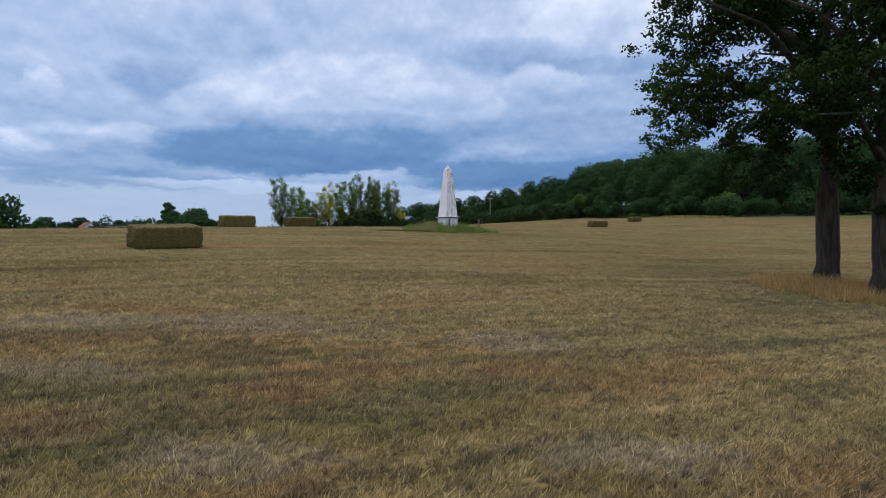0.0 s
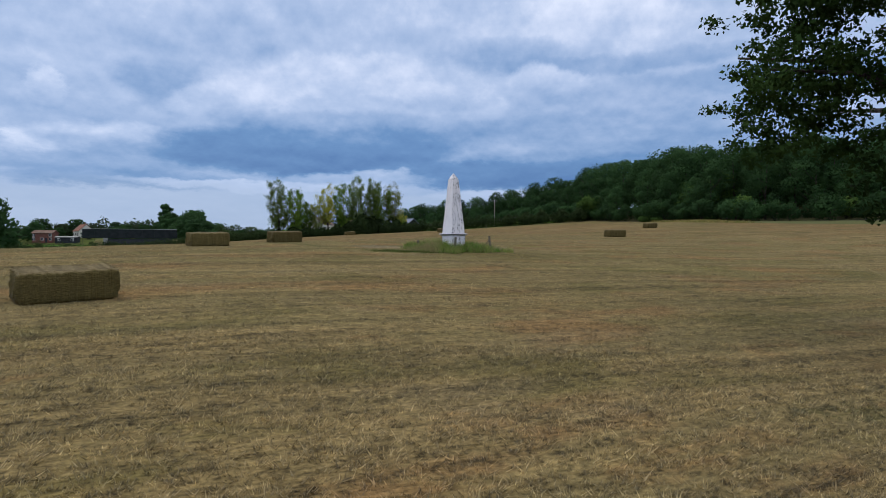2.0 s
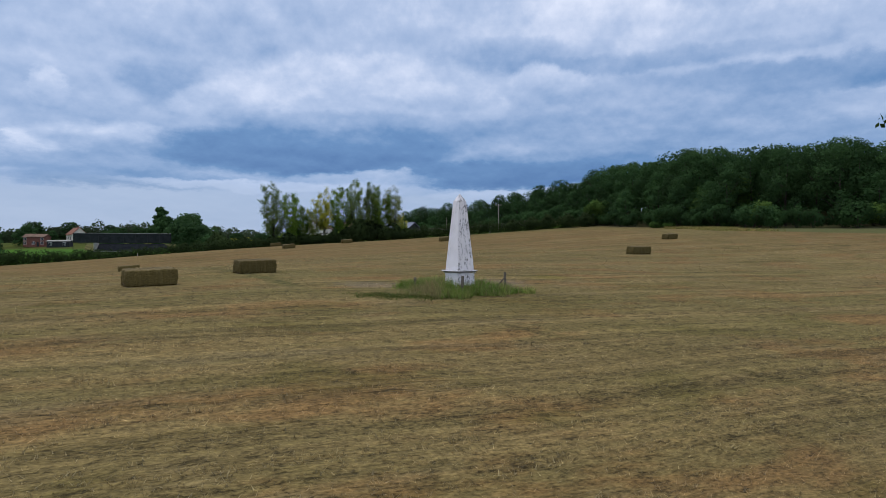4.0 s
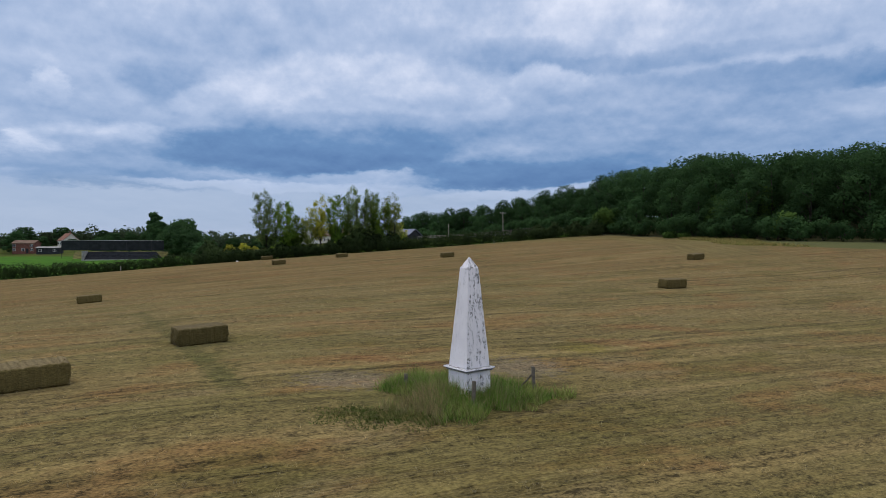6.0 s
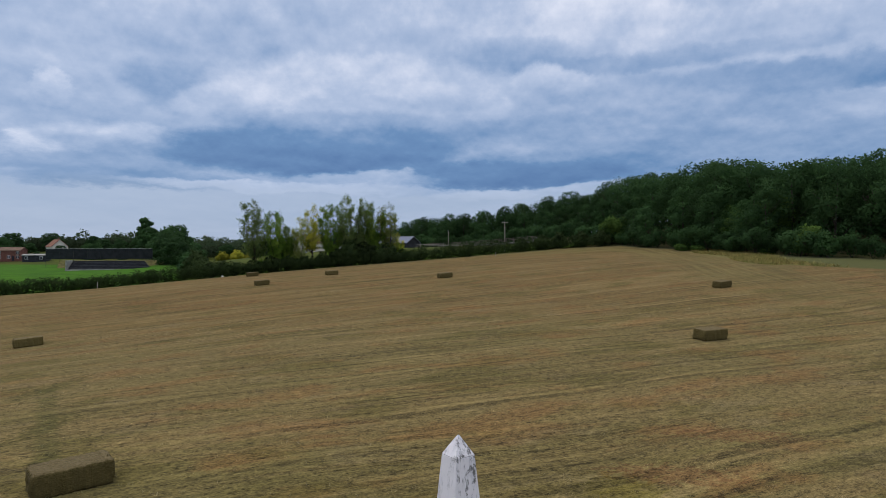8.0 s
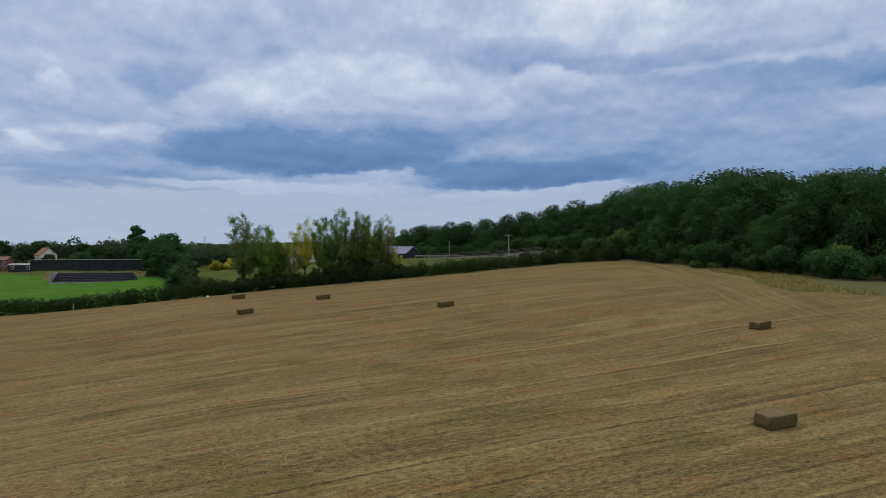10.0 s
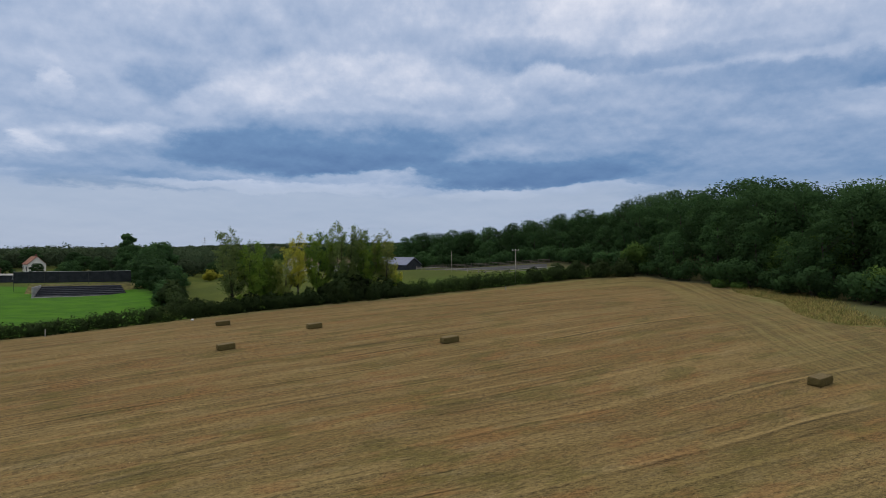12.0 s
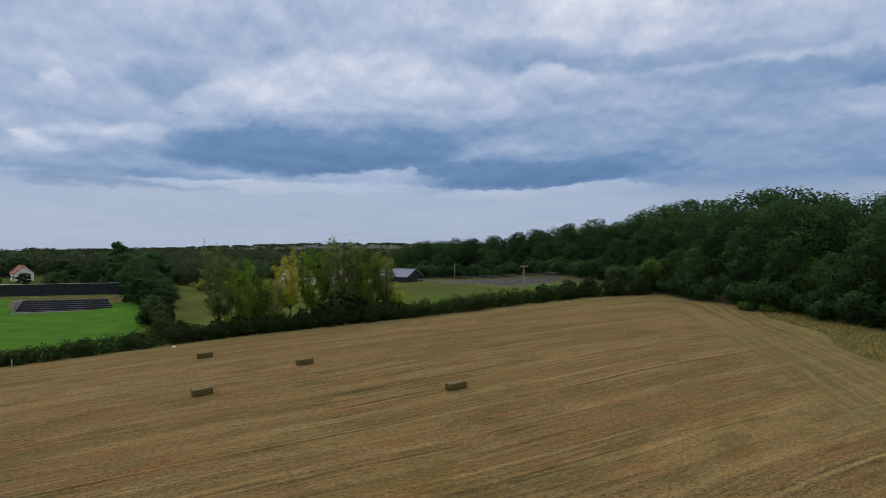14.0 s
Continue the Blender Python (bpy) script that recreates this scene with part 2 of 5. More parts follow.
def field_tint(n, at):
    """The colour of the mown hay field at a place: stripes along the rows and blotches of straw, green, grey and russet."""
    x, y, z = n.split(at)
    u = n.math("ADD", n.math("MULTIPLY", x, math.cos(ROW)), n.math("MULTIPLY", y, math.sin(ROW)))
    v = n.math("SUBTRACT", n.math("MULTIPLY", y, math.cos(ROW)), n.math("MULTIPLY", x, math.sin(ROW)))
    wander = n.math("MULTIPLY", n.math("SUBTRACT", n.noise(at, 0.014, 3), 0.5), 7.0)
    v = n.math("ADD", v, wander)

    def streaks(along, across, seed, detail=4.0):
        return n.noise(n.join(n.math("MULTIPLY", u, along), n.math("MULTIPLY", v, across), seed), 1.0, detail, 0.62)

    wide = streaks(0.022, 0.11, 0.0)
    swath = streaks(0.020, 0.36, 3.0, 5.0)
    line = streaks(0.035, 0.55, 9.0, 5.0)
    blotch = streaks(0.12, 0.24, 5.0, 6.0)
    patch = streaks(0.13, 0.30, 15.0, 6.0)
    grey = streaks(0.17, 0.40, 25.0, 6.0)
    clump = streaks(2.4, 4.4, 51.0, 7.0)
    tuft = streaks(9.0, 14.0, 61.0, 4.0)
    hem = streaks(0.03, 0.5, 71.0, 3.0)
    wave = n.math("SINE", n.math("ADD", n.math("MULTIPLY", v, 2.3), n.math("MULTIPLY", hem, 9.0)))
    comb = n.math("SINE", n.math("ADD", n.math("MULTIPLY", v, 6.1), n.math("MULTIPLY", hem, 14.0)))
    c = n.mix(n.ramp(wide, 0.36, 0.64), (0.136, 0.116, 0.044), (0.167, 0.130, 0.056))
    c = n.mix(n.math("MULTIPLY", n.ramp(n.math("ADD", y, n.math("MULTIPLY", wander, 4.0)), 70.0, 110.0), 0.6), c, (0.152, 0.092, 0.036))
    c = n.mix(n.ramp(y, 14.0, 34.0, 0.40, 0.0), c, (0.172, 0.132, 0.066))
    c = n.mix(n.math("MULTIPLY", n.ramp(swath, 0.46, 0.58), 0.55), c, (0.225, 0.168, 0.076))
    c = n.mix(n.math("MULTIPLY", n.ramp(patch, 0.50, 0.63), 0.44), c, (0.195, 0.092, 0.035))
    c = n.mix(n.math("MULTIPLY", n.ramp(blotch, 0.51, 0.63), 0.62), c, (0.090, 0.080, 0.022))
    c = n.mix(n.math("MULTIPLY", n.ramp(grey, 0.54, 0.66), 0.40), c, (0.190, 0.152, 0.085))
    ragged = n.math("MULTIPLY", n.math("SUBTRACT", clump, 0.5), 9.0)
    c = n.mix(n.math("MULTIPLY", spots(n, at, GREY_SPOTS, ragged), 0.60), c, (0.205, 0.175, 0.140))
    c = n.mix(n.math("MULTIPLY", spots(n, at, RUSSET_SPOTS, ragged), 0.55), c, (0.190, 0.092, 0.040))
    c = n.mix(n.math("MULTIPLY", spots(n, at, GREEN_SPOTS, ragged), 0.70), c, (0.080, 0.074, 0.022))
    c = n.mix(n.math("MULTIPLY", spots(n, at, LIME_SPOTS, ragged), 0.45), c, (0.165, 0.140, 0.022))
    # wheel tracks that run slantwise to the rows
    for ax, ay, bx, by, half, weight, tint in WHEEL_TRACKS:
        far = math.hypot(bx - ax, by - ay)
        ex, ey = (bx - ax) / far, (by - ay) / far
        along = n.math("ADD", n.math("MULTIPLY", n.math("SUBTRACT", x, ax), ex), n.math("MULTIPLY", n.math("SUBTRACT", y, ay), ey))
        off = n.math("ADD", n.math("MULTIPLY", n.math("SUBTRACT", x, ax), -ey), n.math("MULTIPLY", n.math("SUBTRACT", y, ay), ex))
        off = n.math("ADD", n.math("ABSOLUTE", off), n.math("MULTIPLY", n.math("SUBTRACT", clump, 0.5), 1.6 * half))
        on = n.math("MULTIPLY", n.ramp(off, 0.4 * half, half, 1.0, 0.0), n.math("MULTIPLY", n.ramp(along, -1.0, 1.0), n.ramp(along, far - 1.0, far + 1.0, 1.0, 0.0)))
        on = n.math("MULTIPLY", on, n.ramp(patch, 0.36, 0.50, 0.4, 1.0))
        c = n.mix(n.math("MULTIPLY", on, weight), c, tint)
    thin = n.math("ABSOLUTE", n.math("SUBTRACT", line, 0.5))
    broken = n.ramp(streaks(0.06, 0.2, 40.0, 3.0), 0.44, 0.60)
    mark = n.math("MULTIPLY", n.ramp(thin, 0.006, 0.030, 1.0, 0.0), broken)
    c = n.mix(n.math("MULTIPLY", mark, 0.45), c, (0.075, 0.056, 0.022))
    patchy = n.ramp(streaks(0.05, 0.15, 81.0, 3.0), 0.40, 0.62, 0.15, 1.0)
    # fine tuft contrast, with the small shadows under lifted hay put into the colour
    k = n.math("ADD", n.ramp(clump, 0.32, 0.68, 0.70, 1.32), n.math("MULTIPLY", n.math("SUBTRACT", tuft, 0.5), 3.0))
    k = n.math("ADD", k, n.math("MULTIPLY", n.math("MULTIPLY", wave, patchy), 0.10))
    k = n.math("SUBTRACT", k, n.math("MULTIPLY", n.math("MULTIPLY", n.ramp(wave, 0.72, 1.0), patchy), 0.42))
    k = n.math("ADD", k, n.math("MULTIPLY", n.math("MULTIPLY", comb, patchy), 0.10))
    # windrows: a pale crest with the shade of its hollow painted dark beside it
    drift = n.math("MULTIPLY_ADD", hem, 3.0, n.math("MULTIPLY", v, 1.75))
    held = n.ramp(streaks(0.03, 0.25, 131.0, 3.0), 0.42, 0.58)
    k = n.math("ADD", k, n.math("MULTIPLY", n.math("MULTIPLY", n.ramp(n.math("SINE", drift), 0.80, 1.0), held), 0.26))
    k = n.math("SUBTRACT", k, n.math("MULTIPLY", n.math("MULTIPLY", n.ramp(n.math("SINE", n.math("ADD", drift, 0.75)), 0.84, 1.0), held), 0.20))
    # short dark dashes painted for the shadows of leftover hay
    dash = n.math("MULTIPLY", n.ramp(streaks(0.55, 3.2, 91.0, 3.0), 0.57, 0.68), patchy)
    k = n.math("SUBTRACT", k, n.math("MULTIPLY", dash, 0.34))
    furrow = n.ramp(streaks(0.07, 1.5, 95.0, 4.0), 0.565, 0.66)
    k = n.math("SUBTRACT", k, n.math("MULTIPLY", furrow, 0.20))
    # clumps of dropped hay: pale heaps, their shade painted as dark gaps beside them
    heap = streaks(0.9, 2.6, 101.0, 6.0)
    k = n.math("SUBTRACT", k, n.ramp(heap, 0.555, 0.66, 0.0, 0.28))
    k = n.math("ADD", k, n.ramp(heap, 0.45, 0.34, 0.0, 0.26))
    crumbs = n.math("MULTIPLY", n.ramp(streaks(2.6, 4.2, 121.0, 5.0), 0.545, 0.63), n.ramp(streaks(0.06, 0.15, 141.0, 3.0), 0.46, 0.60))
    k = n.math("SUBTRACT", k, n.math("MULTIPLY", crumbs, n.ramp(y, 16.0, 34.0, 0.25, 0.50)))
    wisp = streaks(2.2, 9.0, 111.0, 5.0)
    k = n.math("ADD", k, n.math("MULTIPLY", n.math("SUBTRACT", wisp, 0.5), 1.3))
    k = n.math("MAXIMUM", k, 0.22)
    return n.vmath("MULTIPLY", n.join(n.math("MULTIPLY", k, 0.98), n.math("MULTIPLY", k, 0.93), n.math("MULTIPLY", k, 0.82)), c), clump, tuft, n.math("SUBTRACT", swath, n.math("MULTIPLY", mark, 0.5))


def side_of(n, x, y, a, b, soft, jitter=None):
    """0 to 1 across the line from a to b: 1 on its left."""
    dx, dy = b[0] - a[0], b[1] - a[1]
    far = math.hypot(dx, dy)
    d = n.math("ADD", n.math("MULTIPLY", n.math("SUBTRACT", y, a[1]), dx / far), n.math("MULTIPLY", n.math("SUBTRACT", x, a[0]), -dy / far))
    if jitter is not None:
        d = n.math("ADD", d, jitter)
    return n.ramp(d, -soft, soft)


def ground_material():
    m, n, bsdf = material("ground_cover", 0.95)
    at = n.node("ShaderNodeNewGeometry").outputs["Position"]
    x, y, z = n.split(at)
    hay, clump, tuft, line = field_tint(n, at)
    jig = n.math("MULTIPLY", n.math("SUBTRACT", n.noise(at, 0.25, 4), 0.5), 7.0)
    # pasture beyond the hedge
    mead = n.noise(at, 0.06, 5)
    pasture = n.mix(n.ramp(mead, 0.35, 0.65), (0.044, 0.066, 0.008), (0.070, 0.088, 0.012))
    pitch = n.mix(n.ramp(n.noise(n.join(n.math("MULTIPLY", x, 0.35), y, 0.0), 0.30, 5), 0.35, 0.65), (0.024, 0.101, 0.003), (0.046, 0.148, 0.003))
    on_pitch = n.math("SUBTRACT", side_of(n, x, y, (-62, 165), (-92, 256), 2.0), side_of(n, x, y, (-300, 300), (-90, 262), 2.0), clamp=True)
    pasture = n.mix(n.ramp(n.math("SUBTRACT", y, n.math("MULTIPLY", x, 0.333)), 206.0, 236.0, 0.75, 0.0), pasture, (0.044, 0.122, 0.006))
    beyond = n.mix(on_pitch, pasture, pitch)
    past_hedge = side_of(n, x, y, (-100, 162), (32, 206.5), 0.6)
    c = n.mix(past_hedge, hay, beyond)
    foot = n.math("SUBTRACT", side_of(n, x, y, (-100, 155.5), (32, 201.0), 1.4, jig), past_hedge, clamp=True)
    weedy = n.mix(n.ramp(n.noise(at, 0.7, 4), 0.42, 0.6), (0.185, 0.150, 0.050), (0.085, 0.095, 0.026))
    c = n.mix(n.math("MULTIPLY", foot, 0.7), c, weedy)
    # unmown margin by the wood
    rough_tint = n.mix(n.ramp(n.noise(at, 0.5, 5), 0.4, 0.62), (0.205, 0.168, 0.060), (0.085, 0.105, 0.026))
    margin = n.math("SUBTRACT", 1.0, side_of(n, x, y, (50.3, 126), (58.0, 178), 0.8, jig))
    margin = n.math("MULTIPLY", margin, side_of(n, x, y, (46, 138), (70, 124), 0.8, jig))
    # the headland, where the tractor turned along the hedge and the wood
    to_hedge = n.math("ADD", n.math("MULTIPLY", n.math("SUBTRACT", x, 30.0), 0.300), n.math("MULTIPLY", n.math("SUBTRACT", y, 202.0), -0.954))
    to_wood = n.math("ADD", n.math("MULTIPLY", n.math("SUBTRACT", x, 51.0), -0.989), n.math("MULTIPLY", n.math("SUBTRACT", y, 126.0), 0.146))
    inward = n.math("SMOOTH_MIN", to_hedge, to_wood, 22.0)
    inward = n.math("ADD", inward, n.math("MULTIPLY", n.math("SUBTRACT", n.noise(at, 0.05, 3), 0.5), 4.0))
    head = n.math("MULTIPLY", n.ramp(inward, 17.0, 11.0), n.math("MULTIPLY", n.ramp(to_wood, 55.0, 25.0), n.ramp(y, 85.0, 125.0)))
    head = n.math("MULTIPLY", head, n.ramp(inward, -3.0, 0.5))
    ruts = n.noise(n.join(n.math("MULTIPLY", inward, 2.0), n.math("MULTIPLY", n.math("ADD", x, y), 0.02), 3.0), 1.0, 5, 0.6)
    turns = n.math("ADD", n.ramp(ruts, 0.40, 0.60, 0.50, 1.28), n.math("MULTIPLY", n.math("SINE", n.math("MULTIPLY", inward, 2.6)), 0.05))
    olive = n.mix(n.ramp(n.noise(at, 1.6, 4), 0.35, 0.65), (0.122, 0.106, 0.032), (0.178, 0.148, 0.054))
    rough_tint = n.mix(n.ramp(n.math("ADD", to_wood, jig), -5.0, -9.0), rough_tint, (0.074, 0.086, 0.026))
    c = n.mix(n.math("MULTIPLY", n.math("MULTIPLY", margin, n.math("SUBTRACT", 1.0, past_hedge)), 0.9), c, rough_tint)
    c = n.mix(n.math("MULTIPLY", head, 0.50), c, n.vmath("MULTIPLY", n.join(turns, turns, turns), olive))
    # floor of the wood, with the shade under its trees put into the colour
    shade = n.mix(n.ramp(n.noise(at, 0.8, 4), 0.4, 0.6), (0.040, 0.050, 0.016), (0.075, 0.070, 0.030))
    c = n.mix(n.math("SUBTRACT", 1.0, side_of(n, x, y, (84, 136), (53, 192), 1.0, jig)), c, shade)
    # the lush patch round the monument
    dx, dy = n.math("SUBTRACT", x, -0.9), n.math("SUBTRACT", y, 42.2)
    lush = n.math("ADD", n.math("MULTIPLY", n.math("MULTIPLY", dx, dx), 0.13), n.math("MULTIPLY", n.math("MULTIPLY", dy, dy), 0.26))
    lush = n.math("SUBTRACT", 1.0, n.ramp(n.math("ADD", lush, n.math("MULTIPLY", jig, 0.16)), 0.6, 1.3))
    c = n.mix(n.math("MULTIPLY", lush, 0.3), c, (0.070, 0.080, 0.022))
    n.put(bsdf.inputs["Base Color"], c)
    bump(n, bsdf, n.math("ADD", n.math("MULTIPLY", clump, 0.6), n.math("ADD", n.math("MULTIPLY", tuft, 0.5), n.math("MULTIPLY", line, 0.7))), 0.6, 0.08)
    bsdf.inputs["Specular IOR Level"].default_value = 0.0
    # the fuzz of stalk tips
    bsdf.inputs["Sheen Weight"].default_value = 0.14
    bsdf.inputs["Sheen Roughness"].default_value = 0.5
    bsdf.inputs["Sheen Tint"].default_value = (0.85, 0.72, 0.48, 1)
    return m


def blade_material(name, tint=None, dim=1.2, bright=3.5):
    m, n, bsdf = material(name, 0.85)
    geo = n.node("ShaderNodeNewGeometry")
    rnd = geo.outputs["Random Per Island"]
    if tint is None:
        c, *_ = field_tint(n, geo.outputs["Position"])
        c = n.mix(0.32, c, (0.165, 0.148, 0.104))
    else:
        c = n.mix(n.ramp(n.noise(geo.outputs["Position"], 0.9, 3), 0.4, 0.62), tint[0], tint[1])
    k = n.ramp(rnd, 0.0, 1.0, dim, bright, smooth=False)
    c = n.vmath("MULTIPLY", n.join(k, k, k), c)
    n.put(bsdf.inputs["Base Color"], c)
    bsdf.inputs["Specular IOR Level"].default_value = 0.1
    let_through(n, bsdf, c, 0.35)
    return m


def let_through(n, bsdf, c, share):
    """Lets a share of the light through a thin leaf or blade."""
    glow = n.node("ShaderNodeBsdfTranslucent")
    n.put(glow.inputs[0], c)
    both_ways = n.node("ShaderNodeMixShader")
    both_ways.inputs[0].default_value = share
    end = [q for q in n.tree.nodes if q.bl_idname == "ShaderNodeOutputMaterial"][0]
    n.tree.links.new(bsdf.outputs[0], both_ways.inputs[1])
    n.tree.links.new(glow.outputs[0], both_ways.inputs[2])
    n.tree.links.new(both_ways.outputs[0], end.inputs[0])


def leaf_material(name, dark, pale, through_light=0.25):
    m, n, bsdf = material(name, 0.9)
    bsdf.inputs["Specular IOR Level"].default_value = 0.08
    geo = n.node("ShaderNodeNewGeometry")
    own = n.node("ShaderNodeObjectInfo").outputs["Random"]
    rnd = geo.outputs["Random Per Island"]
    patches = n.noise(geo.outputs["Position"], 0.35, 3)
    pick = n.math("ADD", n.math("MULTIPLY", rnd, 0.25), n.math("MULTIPLY", n.ramp(patches, 0.3, 0.7), 0.75))
    c = n.mix(pick, dark, pale)
    k = n.ramp(own, 0.0, 1.0, 0.68, 1.35, smooth=False)
    c = n.vmath("MULTIPLY", n.join(k, k, n.math("MULTIPLY", k, 0.9)), c)
    n.put(bsdf.inputs["Base Color"], c)
    let_through(n, bsdf, c, through_light)
    return m


def bark_material():
    m, n, bsdf = material("bark", 0.95)
    at = n.node("ShaderNodeTexCoord").outputs["Object"]
    x, y, z = n.split(at)
    ridge = n.noise(n.join(n.math("MULTIPLY", x, 9.0), n.math("MULTIPLY", y, 9.0), n.math("MULTIPLY", z, 1.6)), 1.0, 5, 0.65)
    moss = n.noise(at, 1.3, 4)
    c = n.mix(n.ramp(ridge, 0.35, 0.65), (0.028, 0.023, 0.018), (0.078, 0.066, 0.053))
    c = n.mix(n.math("MULTIPLY", n.ramp(moss, 0.5, 0.7), 0.4), c, (0.060, 0.065, 0.035))
    n.put(bsdf.inputs["Base Color"], c)
    bump(n, bsdf, ridge, 1.0, 0.05)
    return m


def hay_material():
    """Pressed hay: stalks run level along the sides, with flakes across the length and overhead light painted on the
    top.
    """
    m, n, bsdf = material("pressed_hay", 0.9)
    tc = n.node("ShaderNodeTexCoord").outputs["Object"]
    x, y, z = n.split(tc)
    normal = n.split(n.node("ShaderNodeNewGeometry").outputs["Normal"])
    stalk = n.noise(n.join(n.math("MULTIPLY", x, 6.0), n.math("MULTIPLY", y, 30.0), n.math("MULTIPLY", z, 42.0)), 1.0, 4, 0.65)
    flake = n.noise(n.join(n.math("MULTIPLY", x, 11.0), n.math("MULTIPLY", y, 0.8), n.math("MULTIPLY", z, 0.8)), 1.0, 3, 0.6)
    big = n.noise(tc, 1.8, 4)
    c = n.mix(n.ramp(stalk, 0.3, 0.7), (0.068, 0.055, 0.018), (0.180, 0.140, 0.052))
    c = n.mix(n.math("MULTIPLY", n.ramp(flake, 0.48, 0.66), 0.4), c, (0.085, 0.068, 0.028))
    c = n.mix(n.math("MULTIPLY", n.ramp(big, 0.45, 0.7), 0.45), c, (0.135, 0.105, 0.038))
    # sky light on the top face, put into the colour as paler hay
    lit_top = n.mix(n.ramp(stalk, 0.3, 0.7), (0.150, 0.112, 0.052), (0.280, 0.218, 0.118))
    c = n.mix(n.math("MULTIPLY", n.ramp(normal[2], 0.55, 0.85), 0.75), c, lit_top)
    own = n.ramp(n.node("ShaderNodeObjectInfo").outputs["Random"], 0.0, 1.0, 0.85, 1.15)
    n.put(bsdf.inputs["Base Color"], n.vmath("MULTIPLY", n.join(own, own, own), c))
    bump(n, bsdf, n.math("ADD", stalk, n.math("MULTIPLY", flake, 1.5)), 0.9, 0.03)
    bsdf.inputs["Specular IOR Level"].default_value = 0.1
    return m


def monument_material():
    """White lime-painted stone, weathered with grey lichen and dark runs."""
    m, n, bsdf = material("weathered_white_stone", 0.85)
    at = n.node("ShaderNodeTexCoord").outputs["Object"]
    x, y, z = n.split(at)
    run = n.noise(n.join(n.math("MULTIPLY", x, 7.0), n.math("MULTIPLY", y, 7.0), n.math("MULTIPLY", z, 1.3)), 1.0, 6, 0.7)
    speck = n.noise(at, 9.0, 5, 0.7)
    big = n.noise(at, 1.4, 4)
    # lichen grows mostly on the damp right-hand face
    face = n.split(n.node("ShaderNodeNewGeometry").outputs["Normal"])
    damp = n.ramp(face[0], -0.2, 0.5, 0.12, 1.0)
    c = n.mix(n.ramp(big, 0.3, 0.7), (0.83, 0.80, 0.83), (0.90, 0.87, 0.89))
    damp = n.math("ADD", damp, n.math("MULTIPLY", n.ramp(z, 3.3, 4.3), 0.5))
    lich = n.math("MULTIPLY", n.math("MULTIPLY", n.ramp(run, 0.47, 0.60), n.ramp(speck, 0.47, 0.58)), damp)
    c = n.mix(n.math("MULTIPLY", n.ramp(run, 0.45, 0.75), n.math("MULTIPLY", damp, 0.55)), c, (0.44, 0.45, 0.50))
    c = n.mix(lich, c, (0.17, 0.165, 0.16))
    ledge = n.math("MULTIPLY", n.ramp(face[2], 0.45, 0.8), n.ramp(n.noise(at, 6.0, 4), 0.35, 0.55))
    c = n.mix(n.math("MULTIPLY", ledge, 0.8), c, (0.14, 0.135, 0.13))
    joint = n.math("MULTIPLY", n.ramp(z, 0.86, 0.90), n.ramp(z, 0.965, 0.935))
    c = n.mix(n.math("MULTIPLY", joint, n.ramp(speck, 0.25, 0.55)), c, (0.20, 0.19, 0.19))
    n.put(bsdf.inputs["Base Color"], c)
    bump(n, bsdf, n.math("ADD", speck, big), 0.35, 0.02)
    return m


M_GROUND = ground_material()
M_BLADE = blade_material("stubble_blade", None, 0.9, 3.5)
M_FLAT_BLADE = blade_material("flattened_blade", None, 1.6, 2.9)
M_LUSH = blade_material("tall_grass_blade", ((0.066, 0.112, 0.020), (0.130, 0.150, 0.040)), 0.9, 3.6)
M_SEED = blade_material("seeding_grass_blade", ((0.190, 0.155, 0.075), (0.140, 0.130, 0.055)), 1.0, 2.8)
M_SHORT = blade_material("short_green_blade", ((0.044, 0.066, 0.014), (0.080, 0.090, 0.026)), 0.8, 2.4)
M_STRAW = blade_material("dry_grass_blade", ((0.260, 0.170, 0.070), (0.200, 0.140, 0.060)), 1.0, 2.8)
M_STALK = blade_material("loose_hay_stalk", ((0.130, 0.095, 0.036), (0.100, 0.078, 0.032)), 0.6, 1.8)
M_MARGIN = blade_material("margin_blade", ((0.205, 0.160, 0.058), (0.115, 0.118, 0.034)), 0.7, 2.8)
M_OAK = leaf_material("oak_leaf", (0.018, 0.040, 0.010), (0.045, 0.080, 0.020), 0.2)
M_WOOD = leaf_material("woodland_leaf", (0.037, 0.078, 0.033), (0.056, 0.114, 0.040), 0.45)
M_LIME = leaf_material("pale_leaf", (0.080, 0.155, 0.022), (0.190, 0.275, 0.042), 0.5)
M_FRESH = leaf_material("fresh_leaf", (0.055, 0.112, 0.026), (0.115, 0.185, 0.044), 0.4)
M_ASH = leaf_material("poplar_leaf", (0.085, 0.132, 0.044), (0.190, 0.250, 0.080), 0.5)
M_PALE = leaf_material("pale_poplar_leaf", (0.150, 0.190, 0.050), (0.270, 0.300, 0.085), 0.5)
M_GOLD = leaf_material("yellowing_leaf", (0.270, 0.285, 0.035), (0.470, 0.440, 0.065), 0.5)
M_HEDGE = leaf_material("hedge_leaf", (0.026, 0.042, 0.016), (0.044, 0.068, 0.023), 0.40)
# lighter and greyer: the haze of distance is put into this leaf colour
M_FAR = leaf_material("hazed_distant_leaf", (0.042, 0.066, 0.036), (0.066, 0.094, 0.050), 0.4)
M_BARK = bark_material()
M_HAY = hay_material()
M_TWINE = plain("twine", (0.20, 0.165, 0.095), 0.8)
M_STONE = monument_material()
M_BANK = plain("bank_grass", (0.115, 0.105, 0.032), 0.95, 0.45, 0.5, 0.5)
M_POST = plain("weathered_post", (0.15, 0.13, 0.105), 0.9, 0.4, 6.0, 0.6)
